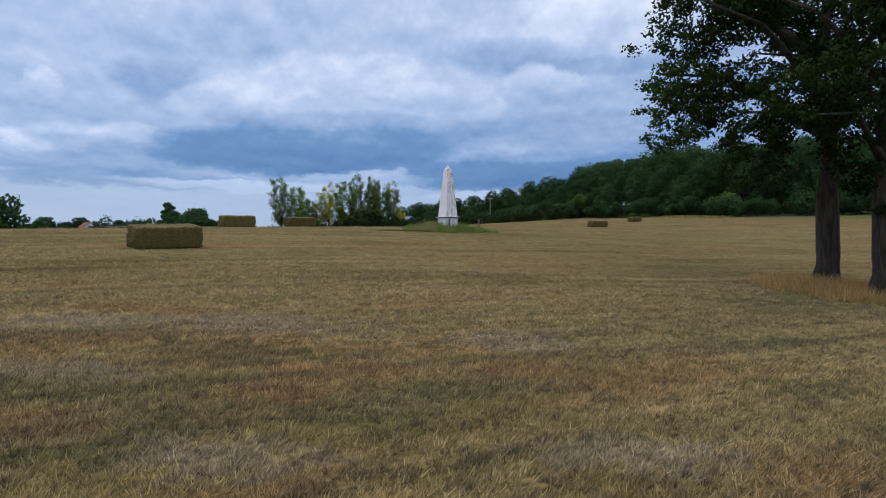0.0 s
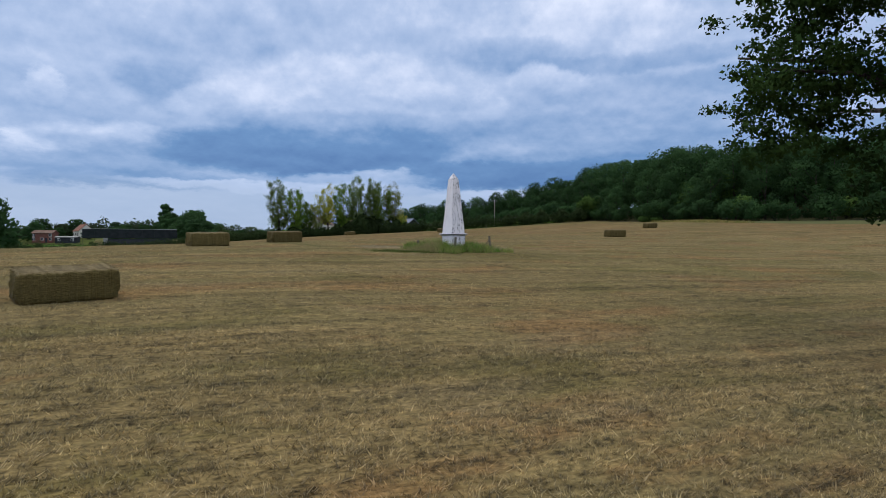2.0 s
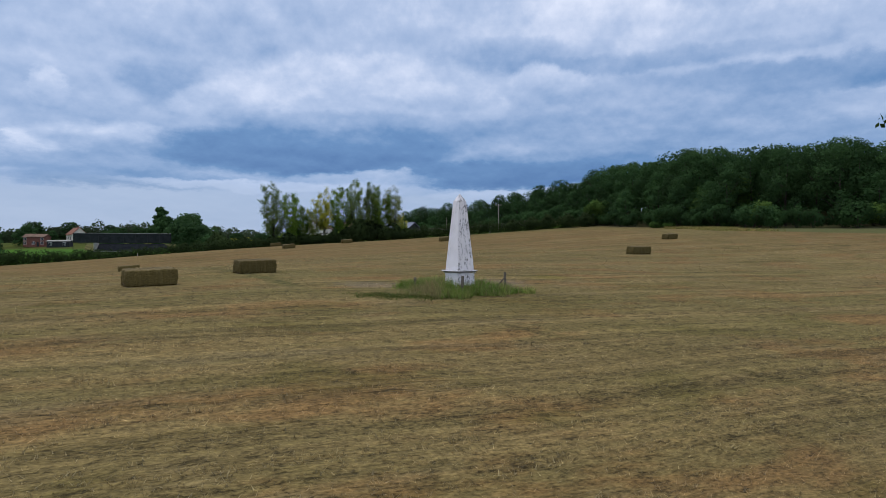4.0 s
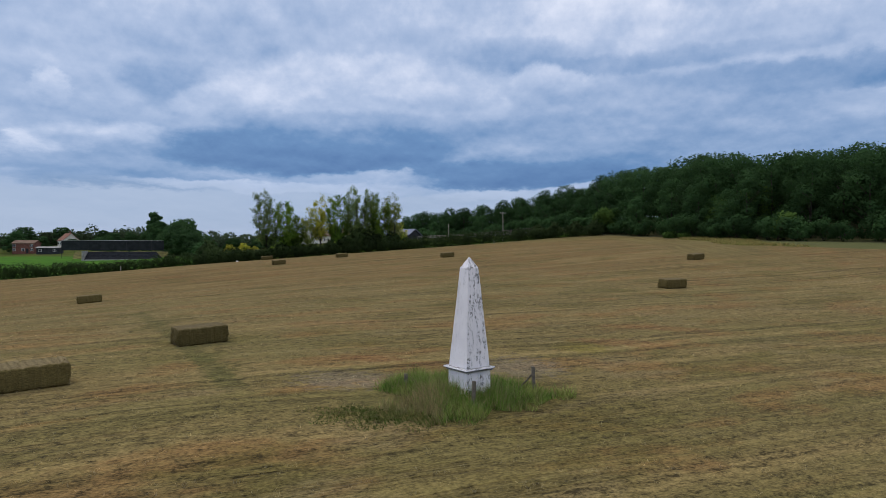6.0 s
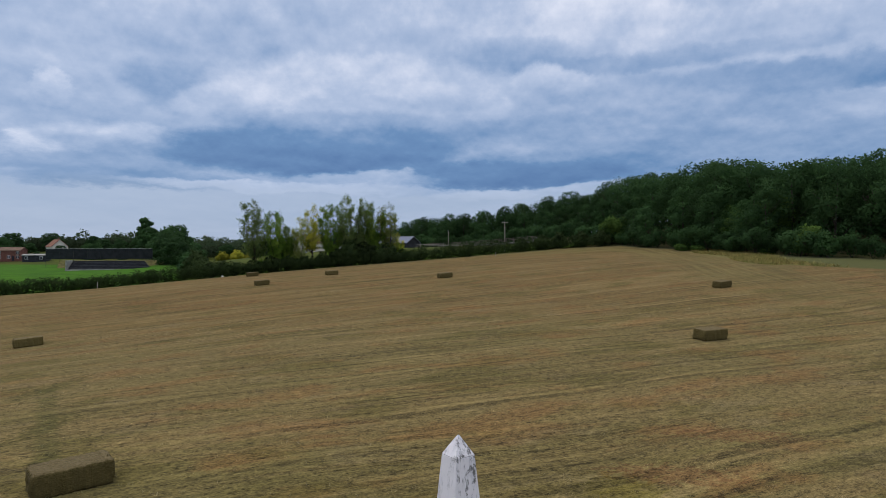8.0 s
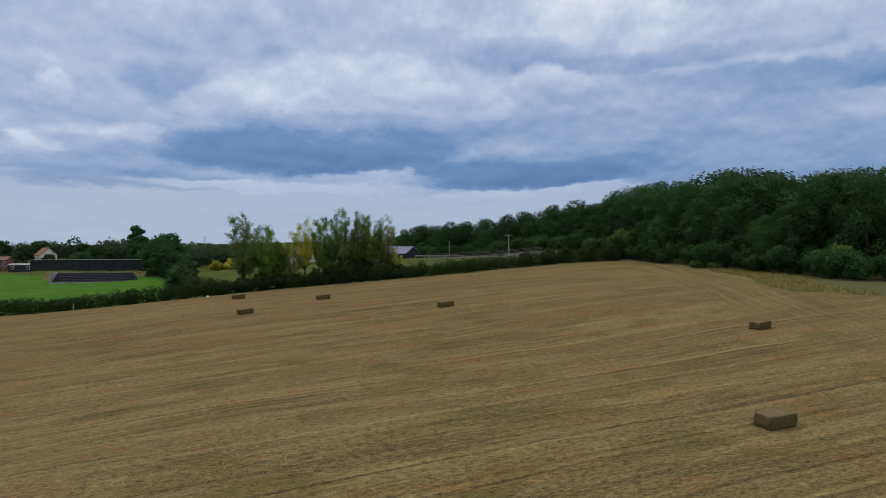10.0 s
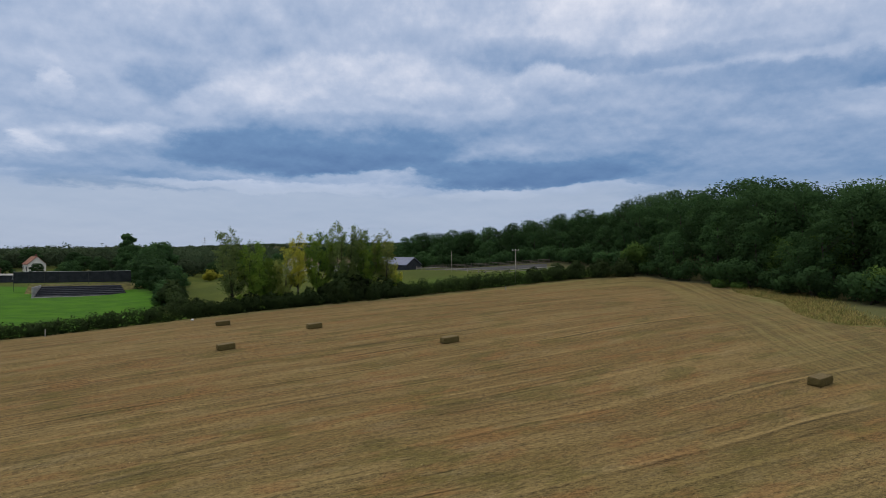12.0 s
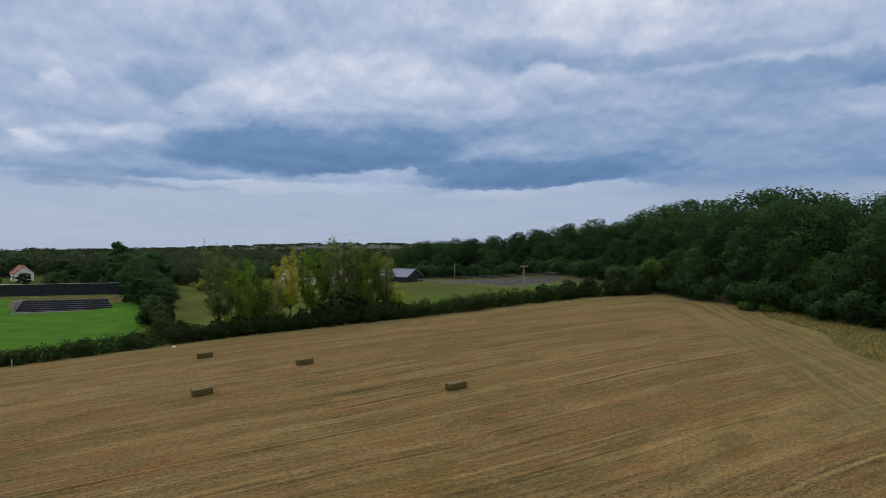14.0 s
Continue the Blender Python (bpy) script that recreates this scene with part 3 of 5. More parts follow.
M_POLE = plain("pole_wood", (0.30, 0.27, 0.23), 0.85, 0.3, 3.0, 0.3)
M_NET = plain("dark_netting", (0.020, 0.024, 0.026), 0.8, 0.3, 0.6)
M_STEEL = plain("galvanised_steel", (0.42, 0.43, 0.44), 0.45, 0.15, 2.0, 0.0, 0.7)
M_BLACK = plain("black_cladding", (0.028, 0.030, 0.036), 0.7, 0.3, 1.0)
M_SLATE = plain("blue_grey_roof_sheet", (0.155, 0.17, 0.235), 0.5, 0.15, 0.5)
M_TILE = plain("orange_roof_tile", (0.22, 0.10, 0.062), 0.85, 0.3, 0.8)
M_BROWN = plain("brown_roof_tile", (0.16, 0.10, 0.07), 0.85, 0.3, 0.8)
M_RENDER = plain("cream_render", (0.72, 0.68, 0.60), 0.85, 0.08, 0.6)
M_BRICK = plain("red_brick", (0.18, 0.078, 0.060), 0.9, 0.25, 1.2)
M_GLASS = plain("window_glass", (0.03, 0.035, 0.045), 0.15, 0.1, 1.0)
M_WHITE = plain("white_paint", (0.75, 0.75, 0.73), 0.7, 0.1, 1.0)
M_CONCRETE = plain("concrete", (0.30, 0.29, 0.27), 0.9, 0.25, 1.0, 0.3)
M_GRAVEL = plain("grey_gravel", (0.054, 0.053, 0.052), 0.95, 0.3, 0.6, 0.5)


# ---- mesh helpers ----
rng = np.random.RandomState(7)


def bulk(name, co, k, mat, normals=None):
    """A mesh of loose k-sided faces from an array of corners, k rows to a face, with the normals that shade it."""
    me = bpy.data.meshes.new(name)
    total_verts, faces = len(co), len(co) // k
    me.vertices.add(total_verts)
    me.vertices.foreach_set("co", np.ascontiguousarray(co, dtype=np.float32).ravel())
    me.loops.add(total_verts)
    me.loops.foreach_set("vertex_index", np.arange(total_verts, dtype=np.int32))
    me.polygons.add(faces)
    me.polygons.foreach_set("loop_start", np.arange(0, total_verts, k, dtype=np.int32))
    me.update(calc_edges=True)
    if normals is not None:
        me.polygons.foreach_set("use_smooth", np.ones(faces, bool))
        me.normals_split_custom_set_from_vertices(np.repeat(normals, k, axis=0).tolist())
    me.materials.append(mat)
    return me


def mesh_of(name, bm, mat, smooth=False):
    me = bpy.data.meshes.new(name)
    bm.normal_update()
    bm.to_mesh(me)
    bm.free()
    me.materials.append(mat)
    if smooth:
        me.polygons.foreach_set("use_smooth", [True] * len(me.polygons))
    return me


def part(name, data, mat, parent, label="", at=None, smooth=False):
    """Links a bmesh or a mesh as one object under a thing or a part."""
    me = mesh_of(name, data, mat, smooth) if isinstance(data, bmesh.types.BMesh) else data
    ob = new(name, me)
    ob.parent = parent
    if at is not None:
        ob.matrix_basis = at
    if label:
        tagged(ob, label=label)
    return ob


def thing(name, m, label, category, group="", kind=""):
    ob = new(name)
    ob.empty_display_size = 0.2
    ob.matrix_basis = m
    return tagged(ob, label, category, group, kind)


def box(sx, sy, sz, at=(0, 0, 0), bevel=0.0, bm=None, turn=0.0):
    """A box by its sizes, standing on at, with bevelled edges."""
    own = bm is None
    part_bm = bmesh.new()
    bmesh.ops.create_cube(part_bm, size=1.0)
    bmesh.ops.scale(part_bm, vec=(sx, sy, sz), verts=part_bm.verts)
    if bevel:
        bmesh.ops.bevel(part_bm, geom=part_bm.edges[:], offset=bevel, segments=2, affect="EDGES", profile=0.5)
    if turn:
        bmesh.ops.rotate(part_bm, cent=(0, 0, 0), matrix=Matrix.Rotation(turn, 3, "Z"), verts=part_bm.verts)
    bmesh.ops.translate(part_bm, vec=(at[0], at[1], at[2] + sz / 2), verts=part_bm.verts)
    if own:
        return part_bm
    tmp = bpy.data.meshes.new("tmp")
    part_bm.to_mesh(tmp)
    part_bm.free()
    bm.from_mesh(tmp)
    bpy.data.meshes.remove(tmp)
    return bm


def tube(bm, points, radii, sides=8):
    """A tapered tube along points."""
    rings = []
    for n, (p, r) in enumerate(zip(points, radii)):
        p = Vector(p)
        ahead = (Vector(points[min(n + 1, len(points) - 1)]) - Vector(points[max(n - 1, 0)])).normalized()
        turn = ahead.to_track_quat("Z", "Y")
        rings.append([bm.verts.new(p + turn @ Vector((r * math.cos(2 * math.pi * k / sides), r * math.sin(2 * math.pi * k / sides), 0))) for k in range(sides)])
    for a, b in zip(rings, rings[1:]):
        for k in range(sides):
            bm.faces.new((a[k], a[(k + 1) % sides], b[(k + 1) % sides], b[k]))
    bm.faces.new(rings[0][::-1])
    bm.faces.new(rings[-1])
    return bm


def leaves(centres, outward, size, spread=0.8, slim=0.55):
    """Kite-shaped leaves or leaf sprays at the centres, facing roughly outward, and the normals that round the crown."""
    n = len(centres)
    normal = outward * (1 - spread) + rng.normal(size=(n, 3)) * spread
    normal /= np.linalg.norm(normal, axis=1, keepdims=True) + 1e-9
    normal *= np.where(np.einsum("ij,ij->i", normal, outward) < 0, -1.0, 1.0)[:, None]
    along = np.cross(normal, rng.normal(size=(n, 3)))
    along /= np.linalg.norm(along, axis=1, keepdims=True) + 1e-9
    across = np.cross(normal, along)
    s = (size * (0.6 + 0.8 * rng.rand(n)))[:, None]
    bend = normal * s * -0.18
    corners = np.stack([centres - along * s, centres - across * s * slim + bend, centres + along * s, centres + across * s * slim + bend], 1)
    soft = outward * 0.85 + normal * 0.25 + (0, 0, 0.1)
    soft /= np.linalg.norm(soft, axis=1, keepdims=True) + 1e-9
    return corners.reshape(-1, 3), soft


def lobes_leaves(lobes, count, size, depth=0.35, spread=0.75, floor=None):
    """Leaves over a cluster of rounded lobes (x, y, z, radius, height radius), most of them near the outside."""
    lobes = np.array(lobes, float)
    share = lobes[:, 3] ** 2
    pick = rng.choice(len(lobes), count, p=share / share.sum())
    ways = rng.normal(size=(count, 3))
    ways /= np.linalg.norm(ways, axis=1, keepdims=True)
    lump = 1 + 0.16 * np.sin(ways[:, 0] * 5 + pick) * np.sin(ways[:, 1] * 6 + 2 * pick) + 0.10 * np.sin(ways[:, 2] * 9 + pick)
    far = (1 - depth * rng.rand(count) ** 1.6) * lump
    scale = np.stack([lobes[pick, 3], lobes[pick, 3], lobes[pick, 4]], 1)
    at = lobes[pick, :3] + ways * scale * far[:, None]
    inside = np.zeros(count, bool)
    for k, lobe in enumerate(lobes if len(lobes) < 60 else ()):
        d = (at - lobe[:3]) / (lobe[3], lobe[3], lobe[4])
        inside |= (np.einsum("ij,ij->i", d, d) < 0.45) & (pick != k)
    keep = ~inside
    if floor is not None:
        keep &= at[:, 2] > floor
    return leaves(at[keep], ways[keep], size, spread)


def foliage(name, lobes, count, size, depth, spread, mat, floor=None):
    co, soft = lobes_leaves(lobes, count, size, depth, spread, floor)
    return bulk(name, co, 4, mat, soft)


# ---- the lie of the land ----
HUMPS = np.array([
    [-0.15, -1.03, -3.02, -3.2, -0.65, 0.41, -2.71, -1.77, 5.13],
    [-1.16, 0.95, 0.87, -0.21, -0.22, 2.87, 1.45, -0.51, 4.39],
    [-4.23, 1.76, -3.66, -0.04, -2.79, -5.71, 1.89, -4.17, -2.4],
    [-3.66, 5.05, -7.42, 1.48, 7.16, -6.05, 8.04, 1.99, 1.94],
    [-3.6, 0.3, 7.82, -6.73, 0.02, 0.15, 2.32, -5.3, 5.76],
    [-0.15, -6.28, -3.08, 4.26, 7.36, -4.6, 8.17, -1.74, 2.45],
    [-0.45, 3.63, 0.15, -2.4, -5.49, -1.37, 9.07, 1.92, 2.99],
    [-4.0, -1.32, 0.16, 2.47, 11.36, 10.03, -0.83, -0.16, 6.12],
    [-1.33, -1.46, -0.86, 0.15, 0.93, -1.67, -2.86, 1.6, 3.01],
])
HUMP_X, HUMP_Y = np.arange(-200, 201, 50), np.arange(-20, 341, 45)


def land(x, y):
    """Height of the ground: low rounded humps on a level plain, and a far ridge."""
    x, y = np.asarray(x, float), np.asarray(y, float)
    ex = np.exp(-((x[..., None] - HUMP_X) ** 2) / 4232)
    ey = np.exp(-((y[..., None] - HUMP_Y) ** 2) / 4232)
    z = 3 + np.einsum("...i,ij,...j->...", ex, HUMPS, ey)
    return z + 34 * np.exp(-(((x + 380) / 900) ** 2) - ((y - 2700) / 420) ** 2)


def surface(x, y):
    """The land with the shallow swaths that the mower left."""
    x, y = np.asarray(x, float), np.asarray(y, float)
    v = y * math.cos(ROW) - x * math.sin(ROW)
    near = np.exp(-(x**2) / 3000) * np.clip(1 - y / 140, 0, 1) * (y > -5)
    return land(x, y) + near * (0.022 * np.sin(v * 2.1 + np.sin(x * 0.13) * 1.5) + 0.03 * np.sin(x * 0.55 + y * 0.31) * np.sin(y * 0.47 - x * 0.2))


def height(x, y):
    return float(surface(x, y))


def steps(near, far, first, growth):
    out, step = [0.0], first
    while out[-1] < far:
        if out[-1] > near:
            step *= growth
        out.append(out[-1] + step)
    return np.array(out)


def build_ground():
    right = steps(35, 3800, 0.9, 1.09)
    xs = np.concatenate([-right[:0:-1], right])
    ys = np.concatenate([-steps(6, 3000, 1.2, 1.25)[:0:-1], steps(70, 4300, 0.8, 1.035)])
    gx, gy = np.meshgrid(xs, ys)
    gz = surface(gx, gy)
    nx, ny = len(xs), len(ys)
    idx = np.arange(nx * ny).reshape(ny, nx)
    quads = np.stack([idx[:-1, :-1], idx[:-1, 1:], idx[1:, 1:], idx[1:, :-1]], -1).reshape(-1, 4)
    me = bpy.data.meshes.new("ground")
    me.from_pydata(np.stack([gx, gy, gz], -1).reshape(-1, 3).tolist(), [], quads.tolist())
    me.polygons.foreach_set("use_smooth", np.ones(len(quads), bool))
    me.materials.append(M_GROUND)
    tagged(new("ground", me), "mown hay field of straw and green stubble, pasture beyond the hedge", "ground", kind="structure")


build_ground()


def on_ground(x, y, turn=0.0, sink=0.0, scale=1.0):
    return pose(x, y, height(x, y) - sink, 0, 0, turn) @ Matrix.Diagonal((scale, scale, scale, 1))


# ---- hay bales ----
def bale_body():
    """A big square bale: pressed block with rounded, slightly bulging and ragged faces."""
    sx, sy, sz = 2.24, 1.18, 0.82
    bm = bmesh.new()
    nx, ny, nz = 24, 10, 9
    seen = {}

    def vert(i, j, k):
        if (i, j, k) not in seen:
            p = Vector((i / nx - 0.5, j / ny - 0.5, k / nz - 0.5))
            q = Vector((p.x * sx, p.y * sy, p.z * sz))
            soft = 0.09
            for axis, half in enumerate((sx / 2, sy / 2, sz / 2)):
                q[axis] = max(-half + soft, min(half - soft, q[axis]))
            out = Vector((p.x * sx, p.y * sy, p.z * sz)) - q
            if out.length > 1e-6:
                q = q + out.normalized() * soft
            flake = 0.020 * math.sin(i * 2.9) + 0.014 * math.sin(i * 1.3 + k * 0.4)
            wob = noise.noise(q * 4.0) * 0.03 + noise.noise(q * 11.0) * 0.018 + flake
            if abs(p.x) > 0.49:
                wob *= 2.2
            q = q + (out.normalized() if out.length > 1e-6 else Vector((0, 0, 0))) * wob
            q.z = max(q.z + sz / 2, 0.0)
            seen[i, j, k] = bm.verts.new(q)
        return seen[i, j, k]

    for a, b, swap in ((nx, ny, "z"), (nx, nz, "y"), (ny, nz, "x")):
        for i in range(a):
            for j in range(b):
                for end in (0, 1):
                    if swap == "z":
                        c = [(i, j, end * nz), (i + 1, j, end * nz), (i + 1, j + 1, end * nz), (i, j + 1, end * nz)]
                    elif swap == "y":
                        c = [(i, end * ny, j), (i, end * ny, j + 1), (i + 1, end * ny, j + 1), (i + 1, end * ny, j)]
                    else:
                        c = [(end * nx, i, j), (end * nx, i + 1, j), (end * nx, i + 1, j + 1), (end * nx, i, j + 1)]
                    bm.faces.new([vert(*q) for q in (c if end else c[::-1])])
    return bm


def twine_loop(y):
    sx, sz = 2.24 / 2 + 0.012, 0.82
    bm = bmesh.new()
    path = [(-sx + 0.06, y, 0.012), (0, y, 0.008), (sx - 0.06, y, 0.012), (sx + 0.02, y, 0.09), (sx + 0.02, y, sz - 0.08), (sx - 0.07, y, sz + 0.012), (0, y, sz + 0.016),
            (-sx + 0.07, y, sz + 0.012), (-sx - 0.02, y, sz - 0.08), (-sx - 0.02, y, 0.09), (-sx + 0.06, y, 0.012)]
    return tube(bm, path, [0.005] * len(path), 5)


def wisps():
    """Loose stalks that stick out of the bale's edges."""
    n = 300
    t = rng.rand(n, 3) - 0.5
    face = rng.randint(0, 3, n)
    sgn = np.sign(rng.rand(n) - 0.5)
    half = np.array([1.11, 0.58, 0.40])
    p = t * 2 * half
    p[np.arange(n), face] = (sgn * half[face])
    edge = rng.randint(1, 3, n)
    other = (face + edge) % 3
    p[np.arange(n), other] = np.sign(t[np.arange(n), other]) * (half[other] - 0.12 * rng.rand(n))
    p[:, 2] = np.clip(p[:, 2] + 0.40, 0.02, 0.82)
    out = rng.normal(size=(n, 3)) * 0.6
    out[np.arange(n), face] = sgn
    out /= np.linalg.norm(out, axis=1, keepdims=True)
    ln = (0.025 + 0.055 * rng.rand(n))[:, None]
    side = np.cross(out, rng.normal(size=(n, 3))) * 0.008
    return np.stack([p - side, p + side, p + out * ln], 1).reshape(-1, 3)


def build_bales():
    first = thing("hay_bale", Matrix(), "large rectangular hay bale, weathered brown-green with light painted on its top, lying on stubble", "hay bale", "bales across the field")
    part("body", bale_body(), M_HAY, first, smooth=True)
    for y in (-0.45, -0.27, -0.09, 0.09, 0.27, 0.45):
        part("twine", twine_loop(y), M_TWINE, first)
    tagged(part("loose_stalks", bulk("loose_stalks", wisps(), 3, M_STALK), M_STALK, first, "ragged straw ends"), kind="stuff")
    spots = [(-10.02, 22.05, 42), (-14.5, 43.1, 39), (-11.9, 50.95, 41), (-38.6, 87.4, 34), (-31.1, 133.3, 34), (-22.0, 147.0, 33),
             (-0.4, 131.0, 32), (-39.9, 155.6, 28), (19.65, 77.0, 24), (33.6, 106.3, 34)]
    for n, (x, y, turn) in enumerate(spots):
        slope_x = height(x + 0.6, y) - height(x - 0.6, y)
        slope_y = height(x, y + 0.6) - height(x, y - 0.6)
        up = Vector((-slope_x / 1.2, -slope_y / 1.2, 1)).normalized()
        tilt = Vector((0, 0, 1)).rotation_difference(up).to_matrix().to_4x4()
        m = Matrix.Translation((x, y, height(x, y) - 0.015)) @ tilt @ pose(0, 0, 0, 0, 0, turn)
        if n == 0:
            first.matrix_basis = m
        else:
            copy_thing(first, m)


build_bales()


# ---- the white obelisk and its fence posts ----
def frustum(bm, low, high, z0, z1):
    a = [bm.verts.new((sx * low / 2, sy * low / 2, z0)) for sx, sy in ((-1, -1), (1, -1), (1, 1), (-1, 1))]
    b = [bm.verts.new((sx * high / 2, sy * high / 2, z1)) for sx, sy in ((-1, -1), (1, -1), (1, 1), (-1, 1))]
    for k in range(4):
        bm.faces.new((a[k], a[(k + 1) % 4], b[(k + 1) % 4], b[k]))
    bm.faces.new(a[::-1])
    bm.faces.new(b)
    return bm


def worn(bm, cuts, offset, amount):
    bmesh.ops.bevel(bm, geom=bm.edges[:], offset=offset, segments=2, affect="EDGES", profile=0.5)
    bmesh.ops.subdivide_edges(bm, edges=[e for e in bm.edges if e.calc_length() > 0.3], cuts=cuts, use_grid_fill=True)
    for v in bm.verts:
        v.co += Vector((noise.noise(v.co * 5), noise.noise(v.co * 5 + Vector((9, 0, 0))), 0)) * amount
    return bm


def build_obelisk():
    x, y = 0.40, 43.1
    ob = thing("obelisk", pose(x, y, 1.30, 0, 0, 37), "weathered white stone obelisk with grey lichen, standing in tall grass", "obelisk")
    part("plinth", worn(frustum(bmesh.new(), 1.02, 1.00, 0.0, 0.86), 4, 0.012, 0.008), M_STONE, ob)
    low = part("cornice", worn(frustum(bmesh.new(), 1.08, 1.16, 0.86, 0.905), 1, 0.008, 0.004), M_STONE, ob, "moulded stone ledge with dark joints")
    part("fillet", worn(frustum(bmesh.new(), 1.12, 1.12, 0.907, 0.935), 1, 0.004, 0.003), M_STONE, low)
    part("top_slab", worn(frustum(bmesh.new(), 1.25, 1.22, 0.937, 0.995), 1, 0.012, 0.006), M_STONE, low)
    part("shaft", worn(frustum(bmesh.new(), 0.98, 0.45, 0.997, 4.27), 6, 0.014, 0.010), M_STONE, ob, "tapering white shaft with dark lichen runs")
    part("cap", worn(frustum(bmesh.new(), 0.45, 0.03, 4.272, 4.64), 1, 0.008, 0.004), M_STONE, ob, "small pyramid point")


build_obelisk()


def fence_post(x, y, tall, lean, turn, rail=False):
    p = thing("fence_post", on_ground(x, y, turn, 0.1) @ pose(0, 0, 0, 0, lean, 0), "grey weathered wooden fence post in long grass by the obelisk", "fence post", "posts round the obelisk")
    bm = box(0.11, 0.10, tall, bevel=0.012)
    for v in bm.verts:
        v.co += Vector((noise.noise(v.co * 6), noise.noise(v.co * 6 + Vector((3, 1, 0))), 0)) * 0.02
    part("post", bm, M_POST, p)
    if rail:
        bm = tube(bmesh.new(), [(-0.52, 0.05, 0.30), (-0.2, 0.06, 0.60), (0.05, 0.06, 0.88)], [0.028, 0.03, 0.028], 6)
        part("broken_rail", bm, M_POST, p, "broken slanting rail")


fence_post(0.46, 41.75, 0.98, 3, 10)
fence_post(2.65, 43.6, 1.05, -2, 0, True)
fence_post(-1.8, 43.6, 0.62, 4, 20)
fence_post(0.5, 45.1, 1.0, -3, 5)


# ---- grass ----
def blades(x, y, tall, wide, lean=0.5, base=0.0):
    """Three-cornered blades at the places."""
    n = len(x)
    z = surface(x, y) + base
    foot = np.stack([x, y, z - 0.01], 1)
    turn = rng.rand(n) * math.tau
    side = np.stack([np.cos(turn), np.sin(turn), np.zeros(n)], 1) * (wide * (0.5 + rng.rand(n)))[:, None]
    bend = rng.normal(size=(n, 2)) * lean
    h = tall * (0.5 + rng.rand(n))
    tip = foot + np.stack([bend[:, 0] * h, bend[:, 1] * h, h], 1)
    return np.stack([foot - side, foot + side, tip], 1).reshape(-1, 3)


def tufts(count):
    """Clumps of cut stalks that stand up from the stubble, half of them in lines along the rows."""
    y = 10 + 85 * rng.rand(count) ** 1.6
    x = (rng.rand(count) * 2 - 1) * np.minimum(0.75 * y + 2, 50)
    u, v = x * math.cos(ROW) + y * math.sin(ROW), y * math.cos(ROW) - x * math.sin(ROW)
    lined = rng.rand(count) < 0.4
    v = np.where(lined, np.round(v / 1.4) * 1.4 + rng.normal(size=count) * 0.14, v)
    x, y = u * math.cos(ROW) - v * math.sin(ROW), u * math.sin(ROW) + v * math.cos(ROW)
    per = 7
    big = np.repeat(0.5 + rng.rand(count), per)
    x, y = np.repeat(x, per) + rng.normal(size=count * per) * 0.07 * big, np.repeat(y, per) + rng.normal(size=count * per) * 0.045 * big
    return blades(x, y, 0.055 * big, 0.011 + 0.00014 * y, 0.7)


def clumped(x, y, per, spread, tall, wide, lean):
    """Tufts of cut stalks: blades that fan out from one root and lean one way together."""
    n = len(x)
    big = np.repeat(0.6 + 0.8 * rng.rand(n), per)
    tip = np.repeat(rng.normal(size=(n, 2)) * lean + (0.25, 0.0), per, axis=0)
    off = rng.normal(size=(n * per, 2)) * spread
    px, py = np.repeat(x, per) + off[:, 0] * big, np.repeat(y, per) + off[:, 1] * big
    foot = np.stack([px, py, surface(px, py) - 0.008], 1)
    turn = rng.rand(n * per) * math.tau
    side = np.stack([np.cos(turn), np.sin(turn), np.zeros(n * per)], 1) * (wide * (0.6 + 0.8 * rng.rand(n * per)))[:, None]
    h = tall * big * (0.6 + 0.7 * rng.rand(n * per))
    way = tip + off / spread * 0.35
    top = foot + np.stack([way[:, 0] * h, way[:, 1] * h, h], 1)
    return np.stack([foot - side, foot + side, top], 1).reshape(-1, 3)


def build_stubble():
    rows = []
    for y0, y1, count, per, spread, tall, wide, lean in ((2.5, 9, 23000, 8, 0.026, 0.060, 0.0074, 0.45), (9, 19, 19000, 8, 0.040, 0.050, 0.0100, 0.8)):
        y = y0 + (y1 - y0) * rng.rand(count)
        x = (rng.rand(count) * 2 - 1) * (0.85 * y + 1.5)
        rows.append(clumped(x, y, per, spread, tall, wide, lean))
    tagged(new("stubble", bulk("stubble", np.concatenate(rows), 3, M_BLADE)), "short dry stubble of cut hay", "grass", kind="stuff")
    y = 18 + 16 * rng.rand(60000)
    x = (rng.rand(60000) * 2 - 1) * (0.8 * y + 1.5)
    flat = np.concatenate([blades(x, y, 0.042 * np.ones(60000), 0.013, 1.3), tufts(17000)])
    tagged(new("cut_hay", bulk("cut_hay", flat, 3, M_FLAT_BLADE)), "flattened dry cut hay lying on the field", "grass", kind="stuff")


build_stubble()


